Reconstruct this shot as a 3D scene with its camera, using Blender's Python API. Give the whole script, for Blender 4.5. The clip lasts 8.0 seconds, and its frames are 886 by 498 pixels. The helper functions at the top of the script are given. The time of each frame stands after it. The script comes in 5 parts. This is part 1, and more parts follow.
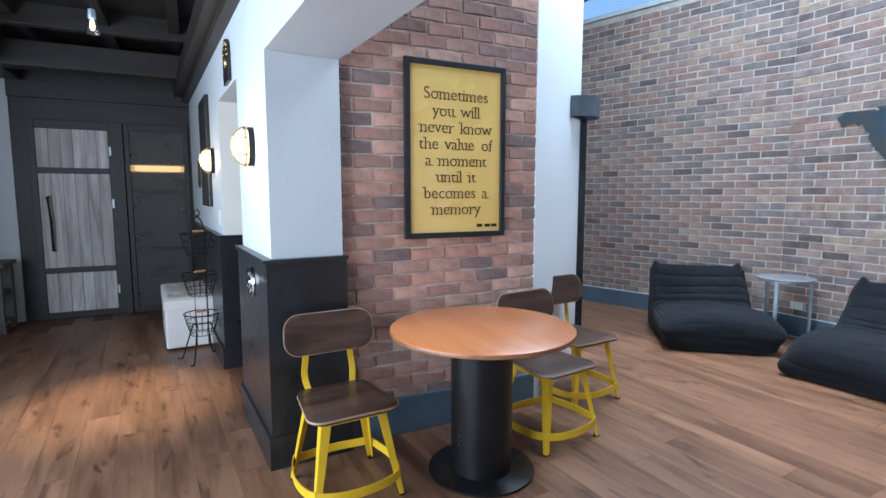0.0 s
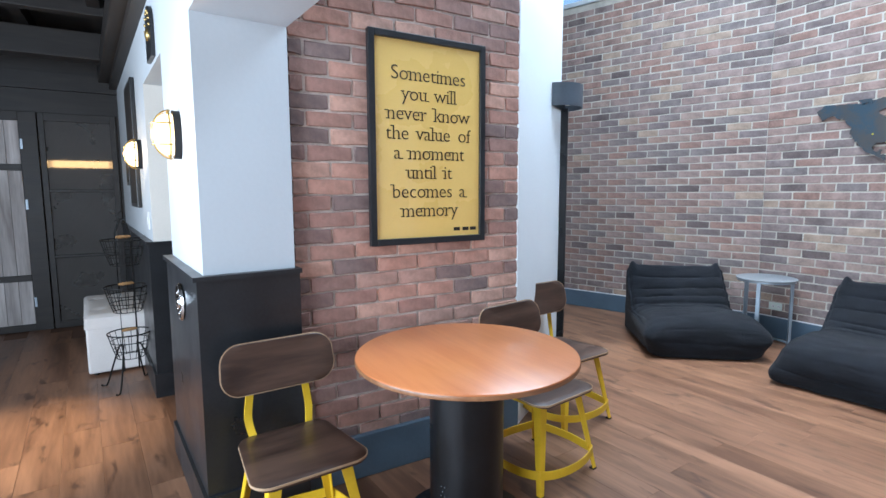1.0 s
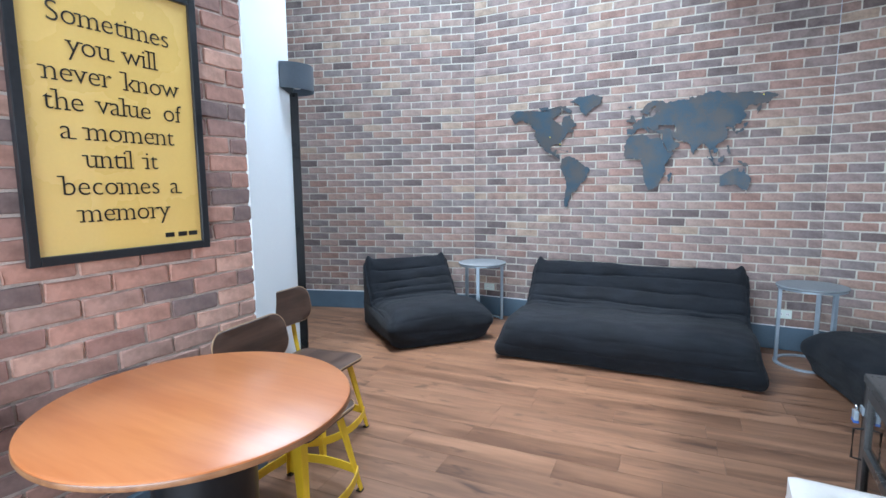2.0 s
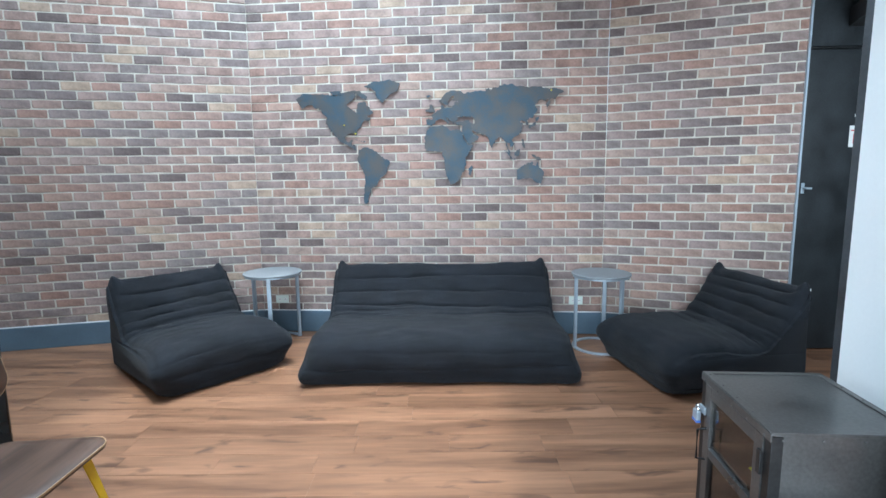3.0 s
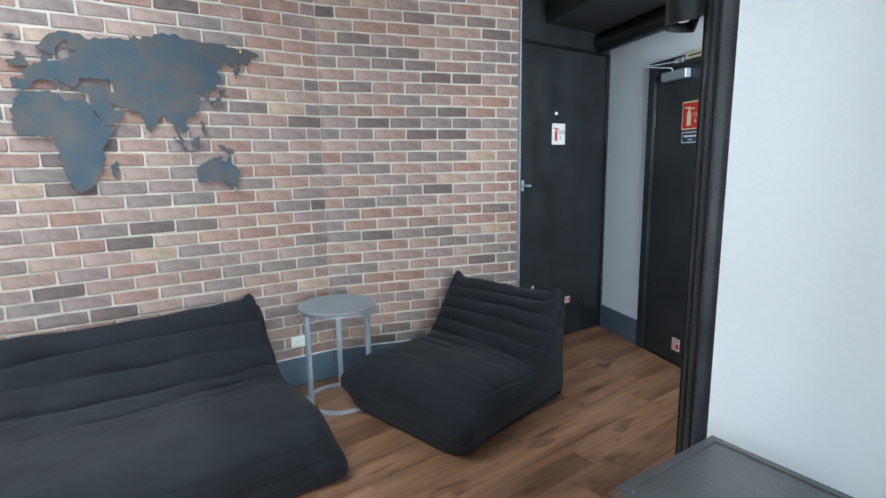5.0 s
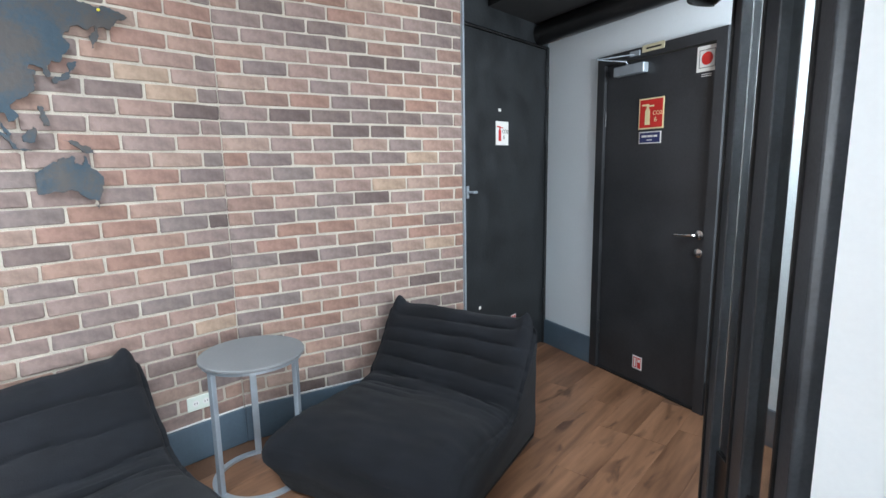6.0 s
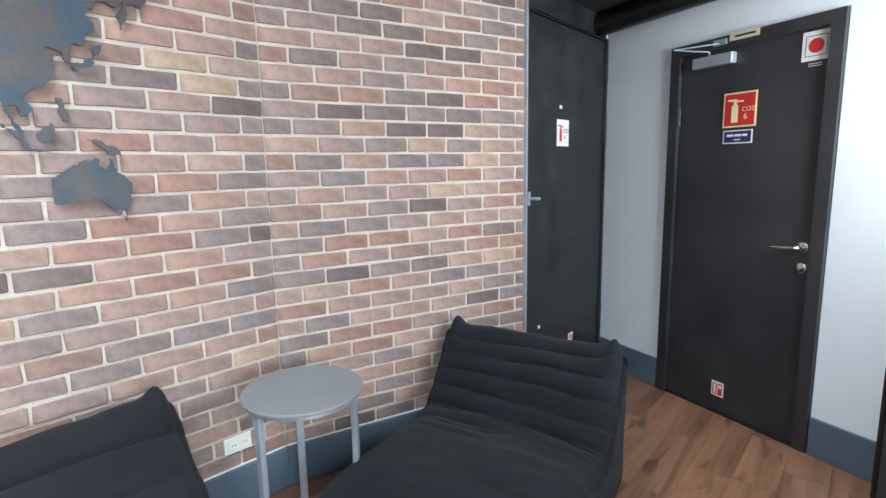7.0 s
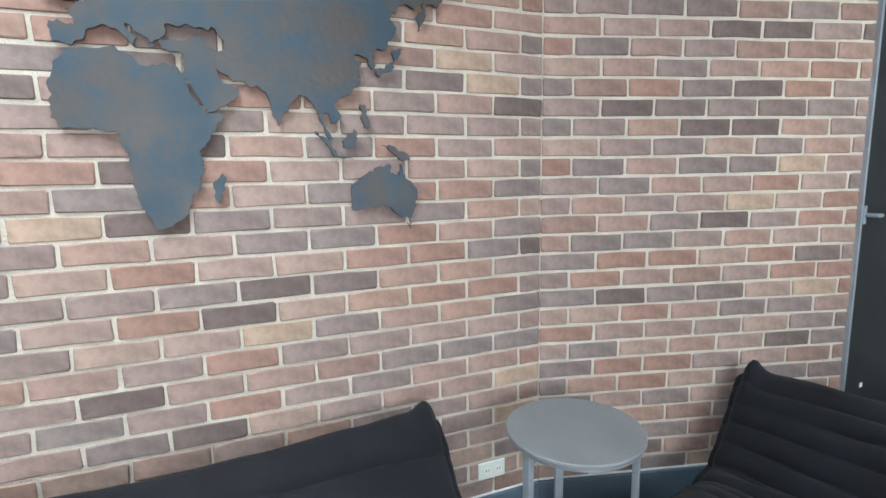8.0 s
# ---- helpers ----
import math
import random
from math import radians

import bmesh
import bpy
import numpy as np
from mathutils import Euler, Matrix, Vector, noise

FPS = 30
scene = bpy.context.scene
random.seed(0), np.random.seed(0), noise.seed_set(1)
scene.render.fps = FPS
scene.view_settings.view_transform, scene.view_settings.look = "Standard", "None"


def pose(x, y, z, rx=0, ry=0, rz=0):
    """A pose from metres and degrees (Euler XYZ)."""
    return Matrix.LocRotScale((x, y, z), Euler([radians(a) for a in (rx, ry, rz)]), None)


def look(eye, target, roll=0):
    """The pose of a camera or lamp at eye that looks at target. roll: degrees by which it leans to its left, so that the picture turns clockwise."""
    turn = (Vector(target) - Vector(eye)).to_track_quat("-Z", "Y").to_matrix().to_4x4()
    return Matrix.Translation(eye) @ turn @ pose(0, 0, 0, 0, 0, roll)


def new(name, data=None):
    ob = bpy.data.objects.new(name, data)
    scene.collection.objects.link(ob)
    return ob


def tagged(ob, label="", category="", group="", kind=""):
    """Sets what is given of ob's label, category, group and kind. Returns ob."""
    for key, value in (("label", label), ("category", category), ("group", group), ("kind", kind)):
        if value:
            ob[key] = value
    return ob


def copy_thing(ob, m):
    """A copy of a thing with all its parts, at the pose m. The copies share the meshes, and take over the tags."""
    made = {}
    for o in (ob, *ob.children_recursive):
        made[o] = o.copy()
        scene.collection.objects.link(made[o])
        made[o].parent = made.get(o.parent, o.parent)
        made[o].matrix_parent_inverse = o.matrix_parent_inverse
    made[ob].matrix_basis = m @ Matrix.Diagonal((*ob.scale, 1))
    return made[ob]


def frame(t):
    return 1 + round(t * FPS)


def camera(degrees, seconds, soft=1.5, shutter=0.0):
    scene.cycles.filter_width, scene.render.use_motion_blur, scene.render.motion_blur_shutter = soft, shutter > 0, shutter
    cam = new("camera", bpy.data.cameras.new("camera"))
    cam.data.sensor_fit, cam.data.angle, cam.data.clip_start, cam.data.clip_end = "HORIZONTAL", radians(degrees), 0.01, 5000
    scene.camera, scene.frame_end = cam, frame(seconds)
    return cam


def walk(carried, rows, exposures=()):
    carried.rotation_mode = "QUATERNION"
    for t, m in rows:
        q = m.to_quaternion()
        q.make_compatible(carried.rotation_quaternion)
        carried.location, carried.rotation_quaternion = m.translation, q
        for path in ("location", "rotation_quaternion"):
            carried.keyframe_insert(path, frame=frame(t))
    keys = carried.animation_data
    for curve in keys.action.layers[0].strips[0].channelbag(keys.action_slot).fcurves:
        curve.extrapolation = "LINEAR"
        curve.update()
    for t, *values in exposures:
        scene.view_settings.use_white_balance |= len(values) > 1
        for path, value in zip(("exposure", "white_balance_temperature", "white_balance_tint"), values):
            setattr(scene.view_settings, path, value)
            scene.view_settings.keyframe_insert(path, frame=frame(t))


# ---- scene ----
cam = camera(81.7, 8.0, soft=1.5)
PATH = [
    (0, (0.032, -0.12, 1.407), (0.903, 1.668, 1.195), 0.0),
    (0.5, (0.036, 0.143, 1.388), (0.908, 1.931, 1.177), -0.1),
    (1, (0.164, 0.317, 1.413), (1.179, 2.025, 1.191), -0.2),
    (1.5, (0.222, 0.505, 1.418), (1.644, 1.893, 1.188), -0.2),
    (2, (0.329, 0.648, 1.407), (2.07, 1.601, 1.16), -0.5),
    (2.2, (0.444, 0.712, 1.398), (2.266, 1.494, 1.136), -0.6),
    (3.5, (1.143, 1.086, 1.445), (3.113, 0.898, 1.155), -1.0),
    (4, (1.484, 1.101, 1.447), (3.398, 0.607, 1.142), -1.2),
    (4.5, (1.794, 1.129, 1.456), (3.609, 0.35, 1.138), -1.1),
    (5, (2.121, 1.138, 1.475), (3.774, 0.064, 1.14), -0.9),
    (5.2, (2.263, 1.092, 1.472), (3.853, -0.072, 1.127), -0.9),
    (6.3, (2.961, 1.012, 1.473), (4.321, -0.42, 1.153), -1.0),
    (6.5, (3.053, 1.015, 1.481), (4.41, -0.419, 1.161), -1.0),
    (7, (3.284, 0.988, 1.476), (4.679, -0.41, 1.163), -1.1),
    (7.5, (3.497, 0.983, 1.502), (5.092, -0.184, 1.197), -1.1),
    (8, (3.691, 1.074, 1.5), (5.515, 0.309, 1.205), -0.9),
]
walk(cam, [(t, look(eye, target, roll)) for t, eye, target, roll in PATH],
     exposures=[(0, 0.62, 5450, 7), (1, 0.82, 5550, 7), (2, 0.94, 5550, 6), (3.5, 1.16, 5750, 1), (5, 1.04, 6100, 3), (6.5, 1.40, 6450, 10), (7, 1.42, 6450, 10), (7.5, 1.36, 6480, 9), (8, 1.12, 6500, 7)])

from mathutils.geometry import tessellate_polygon

# ---- world, light ----
world = bpy.data.worlds.new("sky")
scene.world = world
world.use_nodes = True
wn = world.node_tree
sky = wn.nodes.new("ShaderNodeTexSky")
sky.sky_type, sky.sun_disc = "NISHITA", False
sky.sun_elevation, sky.sun_rotation = radians(72), radians(280)
wn.nodes["Background"].inputs[1].default_value = 0.15
wn.links.new(sky.outputs[0], wn.nodes["Background"].inputs[0])


def lamp(name, kind, m, energy, colour, **shape):
    data = bpy.data.lights.new(name, kind)
    data.energy, data.color = energy, colour
    if "size" in shape:
        data.shape, data.size, data.size_y = "RECTANGLE", shape["size"][0], shape["size"][1]
    if "angle" in shape:
        data.angle = radians(shape["angle"])
    if "radius" in shape:
        data.shadow_soft_size = shape["radius"]
    ob = new(name, data)
    ob.matrix_world = m
    return ob


lamp("sun", "SUN", look((0, 0, 8), (0.9, -0.2, 0)), 1.0, (1, 0.96, 0.9), angle=3)
lamp("skylight_glow", "AREA", look((3.3, 2.25, 4.38), (3.3, 2.25, 0)), 125, (0.80, 0.91, 1.0), size=(2.4, 2.6))
lamp("clerestory_glow", "AREA", look((4.55, 4.2, 3.98), (2.2, 2.6, 1.0)), 10, (0.85, 0.93, 1.0), size=(2.6, 0.6))
lamp("street_window_glow", "AREA", look((-2.5, 1.1, 1.5), (1.0, 1.1, 1.5)), 190, (0.88, 0.94, 1.0), size=(4.8, 2.0))
# fill lamp added to brighten the corridor wall, no such source is known
lamp("corridor_fill_glow", "AREA", look((2.66, -1.4, 1.9), (5.1, -2.1, 2.1)), 34, (0.88, 0.95, 1.0), size=(0.9, 0.8))

# ---- materials ----
def mat(name, colour, rough=0.6, metal=0.0, var=0.18, scale=6.0, bump=0.0, bscale=60.0, fine=80.0, spec=0.5, stretch=None, glow=None):
    """A surface with broad blotches and fine grain in colour, gloss and relief."""
    m = bpy.data.materials.new(name)
    m.use_nodes = True
    nt = m.node_tree
    b = nt.nodes["Principled BSDF"]
    b.inputs["Roughness"].default_value, b.inputs["Metallic"].default_value = rough, metal
    b.inputs["Specular IOR Level"].default_value = spec
    co = nt.nodes.new("ShaderNodeTexCoord")
    src = co.outputs["Object"]
    if stretch:
        mp = nt.nodes.new("ShaderNodeMapping")
        mp.inputs["Scale"].default_value = stretch
        nt.links.new(src, mp.inputs[0])
        src = mp.outputs[0]
    broad = nt.nodes.new("ShaderNodeTexNoise")
    broad.inputs["Scale"].default_value, broad.inputs["Detail"].default_value = scale, 5
    grain = nt.nodes.new("ShaderNodeTexNoise")
    grain.inputs["Scale"].default_value, grain.inputs["Detail"].default_value = fine, 3
    for n in (broad, grain):
        nt.links.new(src, n.inputs["Vector"])
    add = nt.nodes.new("ShaderNodeMath")
    add.operation = "MULTIPLY_ADD"
    add.inputs[1].default_value = 0.4
    nt.links.new(grain.outputs[0], add.inputs[0])
    nt.links.new(broad.outputs[0], add.inputs[2])
    ramp = nt.nodes.new("ShaderNodeValToRGB")
    lo = [max(0.0, c * (1 - var)) for c in colour[:3]]
    hi = [min(1.0, c * (1 + var)) for c in colour[:3]]
    ramp.color_ramp.elements[0].position, ramp.color_ramp.elements[1].position = 0.5, 0.9
    ramp.color_ramp.elements[0].color, ramp.color_ramp.elements[1].color = (*lo, 1), (*hi, 1)
    nt.links.new(add.outputs[0], ramp.inputs[0])
    nt.links.new(ramp.outputs[0], b.inputs["Base Color"])
    mr = nt.nodes.new("ShaderNodeMapRange")
    mr.inputs[1].default_value, mr.inputs[2].default_value = 0.3, 0.7
    mr.inputs[3].default_value, mr.inputs[4].default_value = max(0.02, rough - 0.07), min(1, rough + 0.07)
    nt.links.new(broad.outputs[0], mr.inputs[0])
    nt.links.new(mr.outputs[0], b.inputs["Roughness"])
    if bump:
        bn = nt.nodes.new("ShaderNodeTexNoise")
        bn.inputs["Scale"].default_value, bn.inputs["Detail"].default_value = bscale, 4
        nt.links.new(src, bn.inputs["Vector"])
        bp = nt.nodes.new("ShaderNodeBump")
        bp.inputs["Strength"].default_value, bp.inputs["Distance"].default_value = bump, 0.004
        nt.links.new(bn.outputs[0], bp.inputs["Height"])
        nt.links.new(bp.outputs[0], b.inputs["Normal"])
    if glow:
        b.inputs["Emission Color"].default_value = (*glow[0], 1)
        b.inputs["Emission Strength"].default_value = glow[1]
    return m


def brick_mat(name, tones, island, bump=0.7):
    """Fired clay: each brick takes a tone of its own, with mottling and a sanded relief."""
    m = mat(name, (0.8, 0.8, 0.8), 0.9, 0, 0.32, 9, bump, 30, 45, 0.25)
    nt = m.node_tree
    b = nt.nodes["Principled BSDF"]
    if island:
        pick = nt.nodes.new("ShaderNodeNewGeometry").outputs["Random Per Island"]
    else:
        pick = nt.nodes.new("ShaderNodeObjectInfo").outputs["Random"]
    ramp = nt.nodes.new("ShaderNodeValToRGB")
    ramp.color_ramp.interpolation = "CONSTANT"
    el = ramp.color_ramp.elements
    while len(el) < len(tones):
        el.new(0.5)
    for i, c in enumerate(tones):
        el[i].position, el[i].color = i / len(tones), (*c, 1)
    nt.links.new(pick, ramp.inputs[0])
    mix = nt.nodes.new("ShaderNodeMix")
    mix.data_type, mix.blend_type = "RGBA", "MULTIPLY"
    mix.inputs[0].default_value = 1.0
    old = b.inputs["Base Color"].links[0].from_socket
    grey = nt.nodes.new("ShaderNodeHueSaturation")
    grey.inputs["Saturation"].default_value, grey.inputs["Value"].default_value = 1.0, 1.25
    nt.links.new(old, grey.inputs["Color"])
    nt.links.new(ramp.outputs[0], mix.inputs[6])
    nt.links.new(grey.outputs[0], mix.inputs[7])
    nt.links.new(mix.outputs[2], b.inputs["Base Color"])
    return m


def wood_mat(name, dark, light, rough, along="y", rings=9.0, per_object=0.0, coat=0.0):
    """Wood with grain drawn out along one axis."""
    m = bpy.data.materials.new(name)
    m.use_nodes = True
    nt = m.node_tree
    b = nt.nodes["Principled BSDF"]
    co = nt.nodes.new("ShaderNodeTexCoord")
    mp = nt.nodes.new("ShaderNodeMapping")
    mp.inputs["Scale"].default_value = {"x": (0.09, 1, 1), "y": (1, 0.09, 1), "z": (1, 1, 0.09)}[along]
    info = nt.nodes.new("ShaderNodeObjectInfo")
    shift = nt.nodes.new("ShaderNodeVectorMath")
    shift.operation = "MULTIPLY_ADD"
    shift.inputs[1].default_value = (1, 1, 1)
    jump = nt.nodes.new("ShaderNodeMath")
    jump.operation = "MULTIPLY"
    jump.inputs[1].default_value = 37.0
    nt.links.new(info.outputs["Random"], jump.inputs[0])
    nt.links.new(co.outputs["Object"], shift.inputs[0])
    nt.links.new(jump.outputs[0], shift.inputs[2])
    nt.links.new(shift.outputs[0], mp.inputs[0])
    g = nt.nodes.new("ShaderNodeTexNoise")
    g.inputs["Scale"].default_value, g.inputs["Detail"].default_value, g.inputs["Distortion"].default_value = rings, 8, 1.2
    nt.links.new(mp.outputs[0], g.inputs["Vector"])
    f = nt.nodes.new("ShaderNodeTexNoise")
    f.inputs["Scale"].default_value, f.inputs["Detail"].default_value = rings * 9, 4
    nt.links.new(mp.outputs[0], f.inputs["Vector"])
    add = nt.nodes.new("ShaderNodeMath")
    add.operation = "MULTIPLY_ADD"
    add.inputs[1].default_value = 0.35
    nt.links.new(f.outputs[0], add.inputs[0])
    nt.links.new(g.outputs[0], add.inputs[2])
    ramp = nt.nodes.new("ShaderNodeValToRGB")
    ramp.color_ramp.elements[0].position, ramp.color_ramp.elements[1].position = 0.48, 0.86
    ramp.color_ramp.elements[0].color, ramp.color_ramp.elements[1].color = (*dark, 1), (*light, 1)
    nt.links.new(add.outputs[0], ramp.inputs[0])
    out = ramp.outputs[0]
    if per_object:
        hs = nt.nodes.new("ShaderNodeHueSaturation")
        mr = nt.nodes.new("ShaderNodeMapRange")
        mr.inputs[3].default_value, mr.inputs[4].default_value = 1 - per_object, 1 + per_object
        nt.links.new(info.outputs["Random"], mr.inputs[0])
        nt.links.new(mr.outputs[0], hs.inputs["Value"])
        nt.links.new(out, hs.inputs["Color"])
        out = hs.outputs[0]
    nt.links.new(out, b.inputs["Base Color"])
    rr = nt.nodes.new("ShaderNodeMapRange")
    rr.inputs[3].default_value, rr.inputs[4].default_value = rough - 0.08, rough + 0.1
    nt.links.new(g.outputs[0], rr.inputs[0])
    nt.links.new(rr.outputs[0], b.inputs["Roughness"])
    b.inputs["Coat Weight"].default_value, b.inputs["Coat Roughness"].default_value = coat, 0.22
    bp = nt.nodes.new("ShaderNodeBump")
    bp.inputs["Strength"].default_value, bp.inputs["Distance"].default_value = 0.15, 0.002
    nt.links.new(add.outputs[0], bp.inputs["Height"])
    nt.links.new(bp.outputs[0], b.inputs["Normal"])
    return m


def glass_mat(name, tint, rough=0.02):
    m = bpy.data.materials.new(name)
    m.use_nodes = True
    b = m.node_tree.nodes["Principled BSDF"]
    b.inputs["Base Color"].default_value = (*tint, 1)
    b.inputs["Roughness"].default_value, b.inputs["IOR"].default_value = rough, 1.45
    b.inputs["Transmission Weight"].default_value = 1.0
    return m


LOUNGE_TONES = [(0.294, 0.202, 0.172), (0.237, 0.179, 0.163), (0.285, 0.177, 0.144), (0.177, 0.136, 0.126), (0.314, 0.226, 0.188), (0.253, 0.189, 0.172),
                (0.140, 0.106, 0.099), (0.299, 0.216, 0.189), (0.314, 0.207, 0.166), (0.220, 0.172, 0.160), (0.267, 0.164, 0.131), (0.194, 0.151, 0.143),
                (0.301, 0.203, 0.167), (0.264, 0.196, 0.177), (0.356, 0.260, 0.196), (0.274, 0.193, 0.170), (0.244, 0.163, 0.137), (0.209, 0.169, 0.158)]
POSTER_TONES = [(0.384, 0.219, 0.172), (0.317, 0.193, 0.161), (0.462, 0.259, 0.197), (0.264, 0.170, 0.148), (0.413, 0.257, 0.205),
                (0.351, 0.200, 0.161), (0.519, 0.312, 0.238), (0.220, 0.156, 0.141)]
M_brick = brick_mat("lounge_brick", LOUNGE_TONES, False)
M_brick_i = brick_mat("lounge_brick_rest", LOUNGE_TONES, True)
M_pbrick = brick_mat("reclaimed_brick", POSTER_TONES, False, 0.9)
M_pbrick_i = brick_mat("reclaimed_brick_rest", POSTER_TONES, True, 0.9)
M_mortar = mat("pale_mortar", (0.49, 0.445, 0.38), 0.95, 0, 0.15, 12, 0.8, 150, 200, 0.2)
M_pmortar = mat("brown_mortar", (0.54, 0.45, 0.39), 0.95, 0, 0.3, 12, 0.9, 120, 200, 0.2)
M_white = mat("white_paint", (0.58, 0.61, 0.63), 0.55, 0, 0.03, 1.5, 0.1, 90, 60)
M_pale = mat("pale_blue_paint", (0.72, 0.78, 0.83), 0.55, 0, 0.03, 1.5, 0.1, 90, 60)
# lighter copy of M_white, with the skylight on column and south wall painted in
M_column = mat("white_paint_lit", (0.82, 0.85, 0.86), 0.42, 0, 0.03, 1.5, 0.1, 90, 60)
M_cream = mat("cream_paint", (0.74, 0.7, 0.63), 0.5, 0, 0.04, 2, 0.1, 90)
M_black_paint = mat("black_gloss_paint", (0.019, 0.02, 0.022), 0.34, 0, 0.3, 3, 0.15, 40)
M_door_black = mat("charcoal_door_paint", (0.029, 0.031, 0.035), 0.42, 0, 0.25, 3.5, 0.12, 60)
M_panel_black = mat("worn_black_paint", (0.015, 0.0175, 0.02), 0.48, 0, 0.45, 5, 0.25, 35)
M_skirt = mat("blue_grey_paint", (0.085, 0.125, 0.165), 0.45, 0, 0.12, 4, 0.1, 60)
M_caulk = mat("white_caulk", (0.75, 0.75, 0.74), 0.7)
M_ceil_black = mat("black_ceiling_paint", (0.012, 0.012, 0.013), 0.7, 0, 0.3, 3)
M_darkwood = wood_mat("dark_timber", (0.014, 0.0115, 0.0105), (0.036, 0.03, 0.026), 0.5, "x", 7)
M_greyplank = wood_mat("weathered_plank", (0.36, 0.325, 0.31), (0.74, 0.7, 0.68), 0.75, "z", 8, 0.15)
M_floor = wood_mat("oak_vinyl_plank", (0.105, 0.05, 0.027), (0.265, 0.138, 0.078), 0.4, "y", 5, 0.045)
# knots and dark streaks in the boards
nt = M_floor.node_tree
fb = nt.nodes["Principled BSDF"]
knot = nt.nodes.new("ShaderNodeTexNoise")
knot.inputs["Scale"].default_value, knot.inputs["Detail"].default_value, knot.inputs["Distortion"].default_value = 7.0, 3, 0.6
kmap = nt.nodes.new("ShaderNodeMapping")
kmap.inputs["Scale"].default_value = (1.6, 0.45, 1)
kr = nt.nodes.new("ShaderNodeMapRange")
kr.inputs[1].default_value, kr.inputs[2].default_value, kr.inputs[3].default_value, kr.inputs[4].default_value = 0.6, 0.7, 0.0, 0.75
kx = nt.nodes.new("ShaderNodeMix")
kx.data_type = "RGBA"
kx.inputs[7].default_value = (0.045, 0.02, 0.012, 1)
for node in nt.nodes:
    if node.type == "VECT_MATH":
        nt.links.new(node.outputs[0], kmap.inputs[0])
nt.links.new(kmap.outputs[0], knot.inputs["Vector"])
nt.links.new(knot.outputs[0], kr.inputs[0])
nt.links.new(kr.outputs[0], kx.inputs[0])
nt.links.new(fb.inputs["Base Color"].links[0].from_socket, kx.inputs[6])
nt.links.new(kx.outputs[2], fb.inputs["Base Color"])
M_gap = mat("floor_joint", (0.12, 0.062, 0.036), 0.8)
M_table = wood_mat("orange_maple", (0.53, 0.165, 0.048), (0.68, 0.25, 0.085), 0.4, "y", 5, 0, 0.6)
M_edge = wood_mat("pale_ply_edge", (0.36, 0.23, 0.13), (0.52, 0.36, 0.22), 0.5, "x", 12)
M_rim = wood_mat("brown_ply_edge", (0.2, 0.085, 0.035), (0.34, 0.16, 0.07), 0.4, "x", 14, 0, 0.4)
M_walnut = wood_mat("walnut_ply", (0.03, 0.016, 0.011), (0.095, 0.052, 0.034), 0.36, "x", 8, 0.1, 0.3)
M_yellow = mat("yellow_powder_coat", (0.74, 0.47, 0.016), 0.4, 0, 0.06, 8, 0.1, 120)
M_steel_grey = mat("dark_grey_steel", (0.05, 0.055, 0.062), 0.35, 0.2, 0.3, 5, 0.1, 80)
M_lamp_grey = mat("grey_lamp_enamel", (0.075, 0.088, 0.105), 0.4, 0.1, 0.15, 6)
M_steel_black = mat("black_steel", (0.012, 0.012, 0.013), 0.33, 0.3, 0.25, 6, 0.1, 80)
M_fabric = mat("black_quilted_fabric", (0.0102, 0.0116, 0.015), 0.95, 0, 0.35, 6, 1.0, 300, 350, 0.25)
fab = M_fabric.node_tree.nodes["Principled BSDF"]
fab.inputs["Sheen Weight"].default_value, fab.inputs["Sheen Roughness"].default_value = 0.05, 0.4
M_alu = mat("brushed_aluminium", (0.42, 0.48, 0.54), 0.42, 0.55, 0.08, 12, 0.08, 150)
M_alu_top = mat("grey_laminate", (0.21, 0.22, 0.23), 0.62, 0.1, 0.1, 6, 0.15, 300)
M_chrome = mat("chrome", (0.7, 0.7, 0.7), 0.18, 1.0, 0.05)
M_gun = mat("raw_sheet_steel", (0.125, 0.125, 0.124), 0.34, 0.6, 0.3, 3, 0.04, 12)
M_gun_trim = mat("dark_steel_trim", (0.035, 0.035, 0.036), 0.4, 0.6, 0.3, 8)
M_mapsteel = mat("blued_steel", (0.045, 0.055, 0.062), 0.5, 0.35, 0.4, 7, 0.25, 40)
for node in M_mapsteel.node_tree.nodes:
    if node.type == "VALTORGB":
        node.color_ramp.elements[0].position, node.color_ramp.elements[1].position = 0.6, 0.82
        node.color_ramp.elements[0].color, node.color_ramp.elements[1].color = (0.066, 0.061, 0.059, 1), (0.035, 0.06, 0.082, 1)
M_gold = mat("mustard_print", (0.78, 0.52, 0.15), 0.28, 0, 0.03, 2, 0, 60)
M_ink = mat("black_ink", (0.015, 0.014, 0.012), 0.4)
M_paper = mat("white_card", (0.75, 0.75, 0.73), 0.5, 0, 0.03)
M_red = mat("sign_red", (0.55, 0.025, 0.02), 0.4, 0, 0.05)
M_lum = mat("pale_yellow_print", (0.75, 0.68, 0.4), 0.4, 0, 0.05)
M_navy = mat("sign_navy", (0.02, 0.028, 0.12), 0.35, 0, 0.05)
M_tag = mat("cream_tag", (0.6, 0.55, 0.38), 0.5, 0, 0.06)
M_socket = mat("white_plastic", (0.66, 0.72, 0.66), 0.4, 0, 0.03)
M_leather = mat("white_leatherette", (0.74, 0.7, 0.66), 0.45, 0, 0.05, 4, 0.3, 120)
M_wire = mat("black_wire", (0.015, 0.014, 0.013), 0.45, 0.5)
M_handle_wood = wood_mat("turned_wood", (0.3, 0.16, 0.06), (0.5, 0.3, 0.13), 0.5, "x", 14)
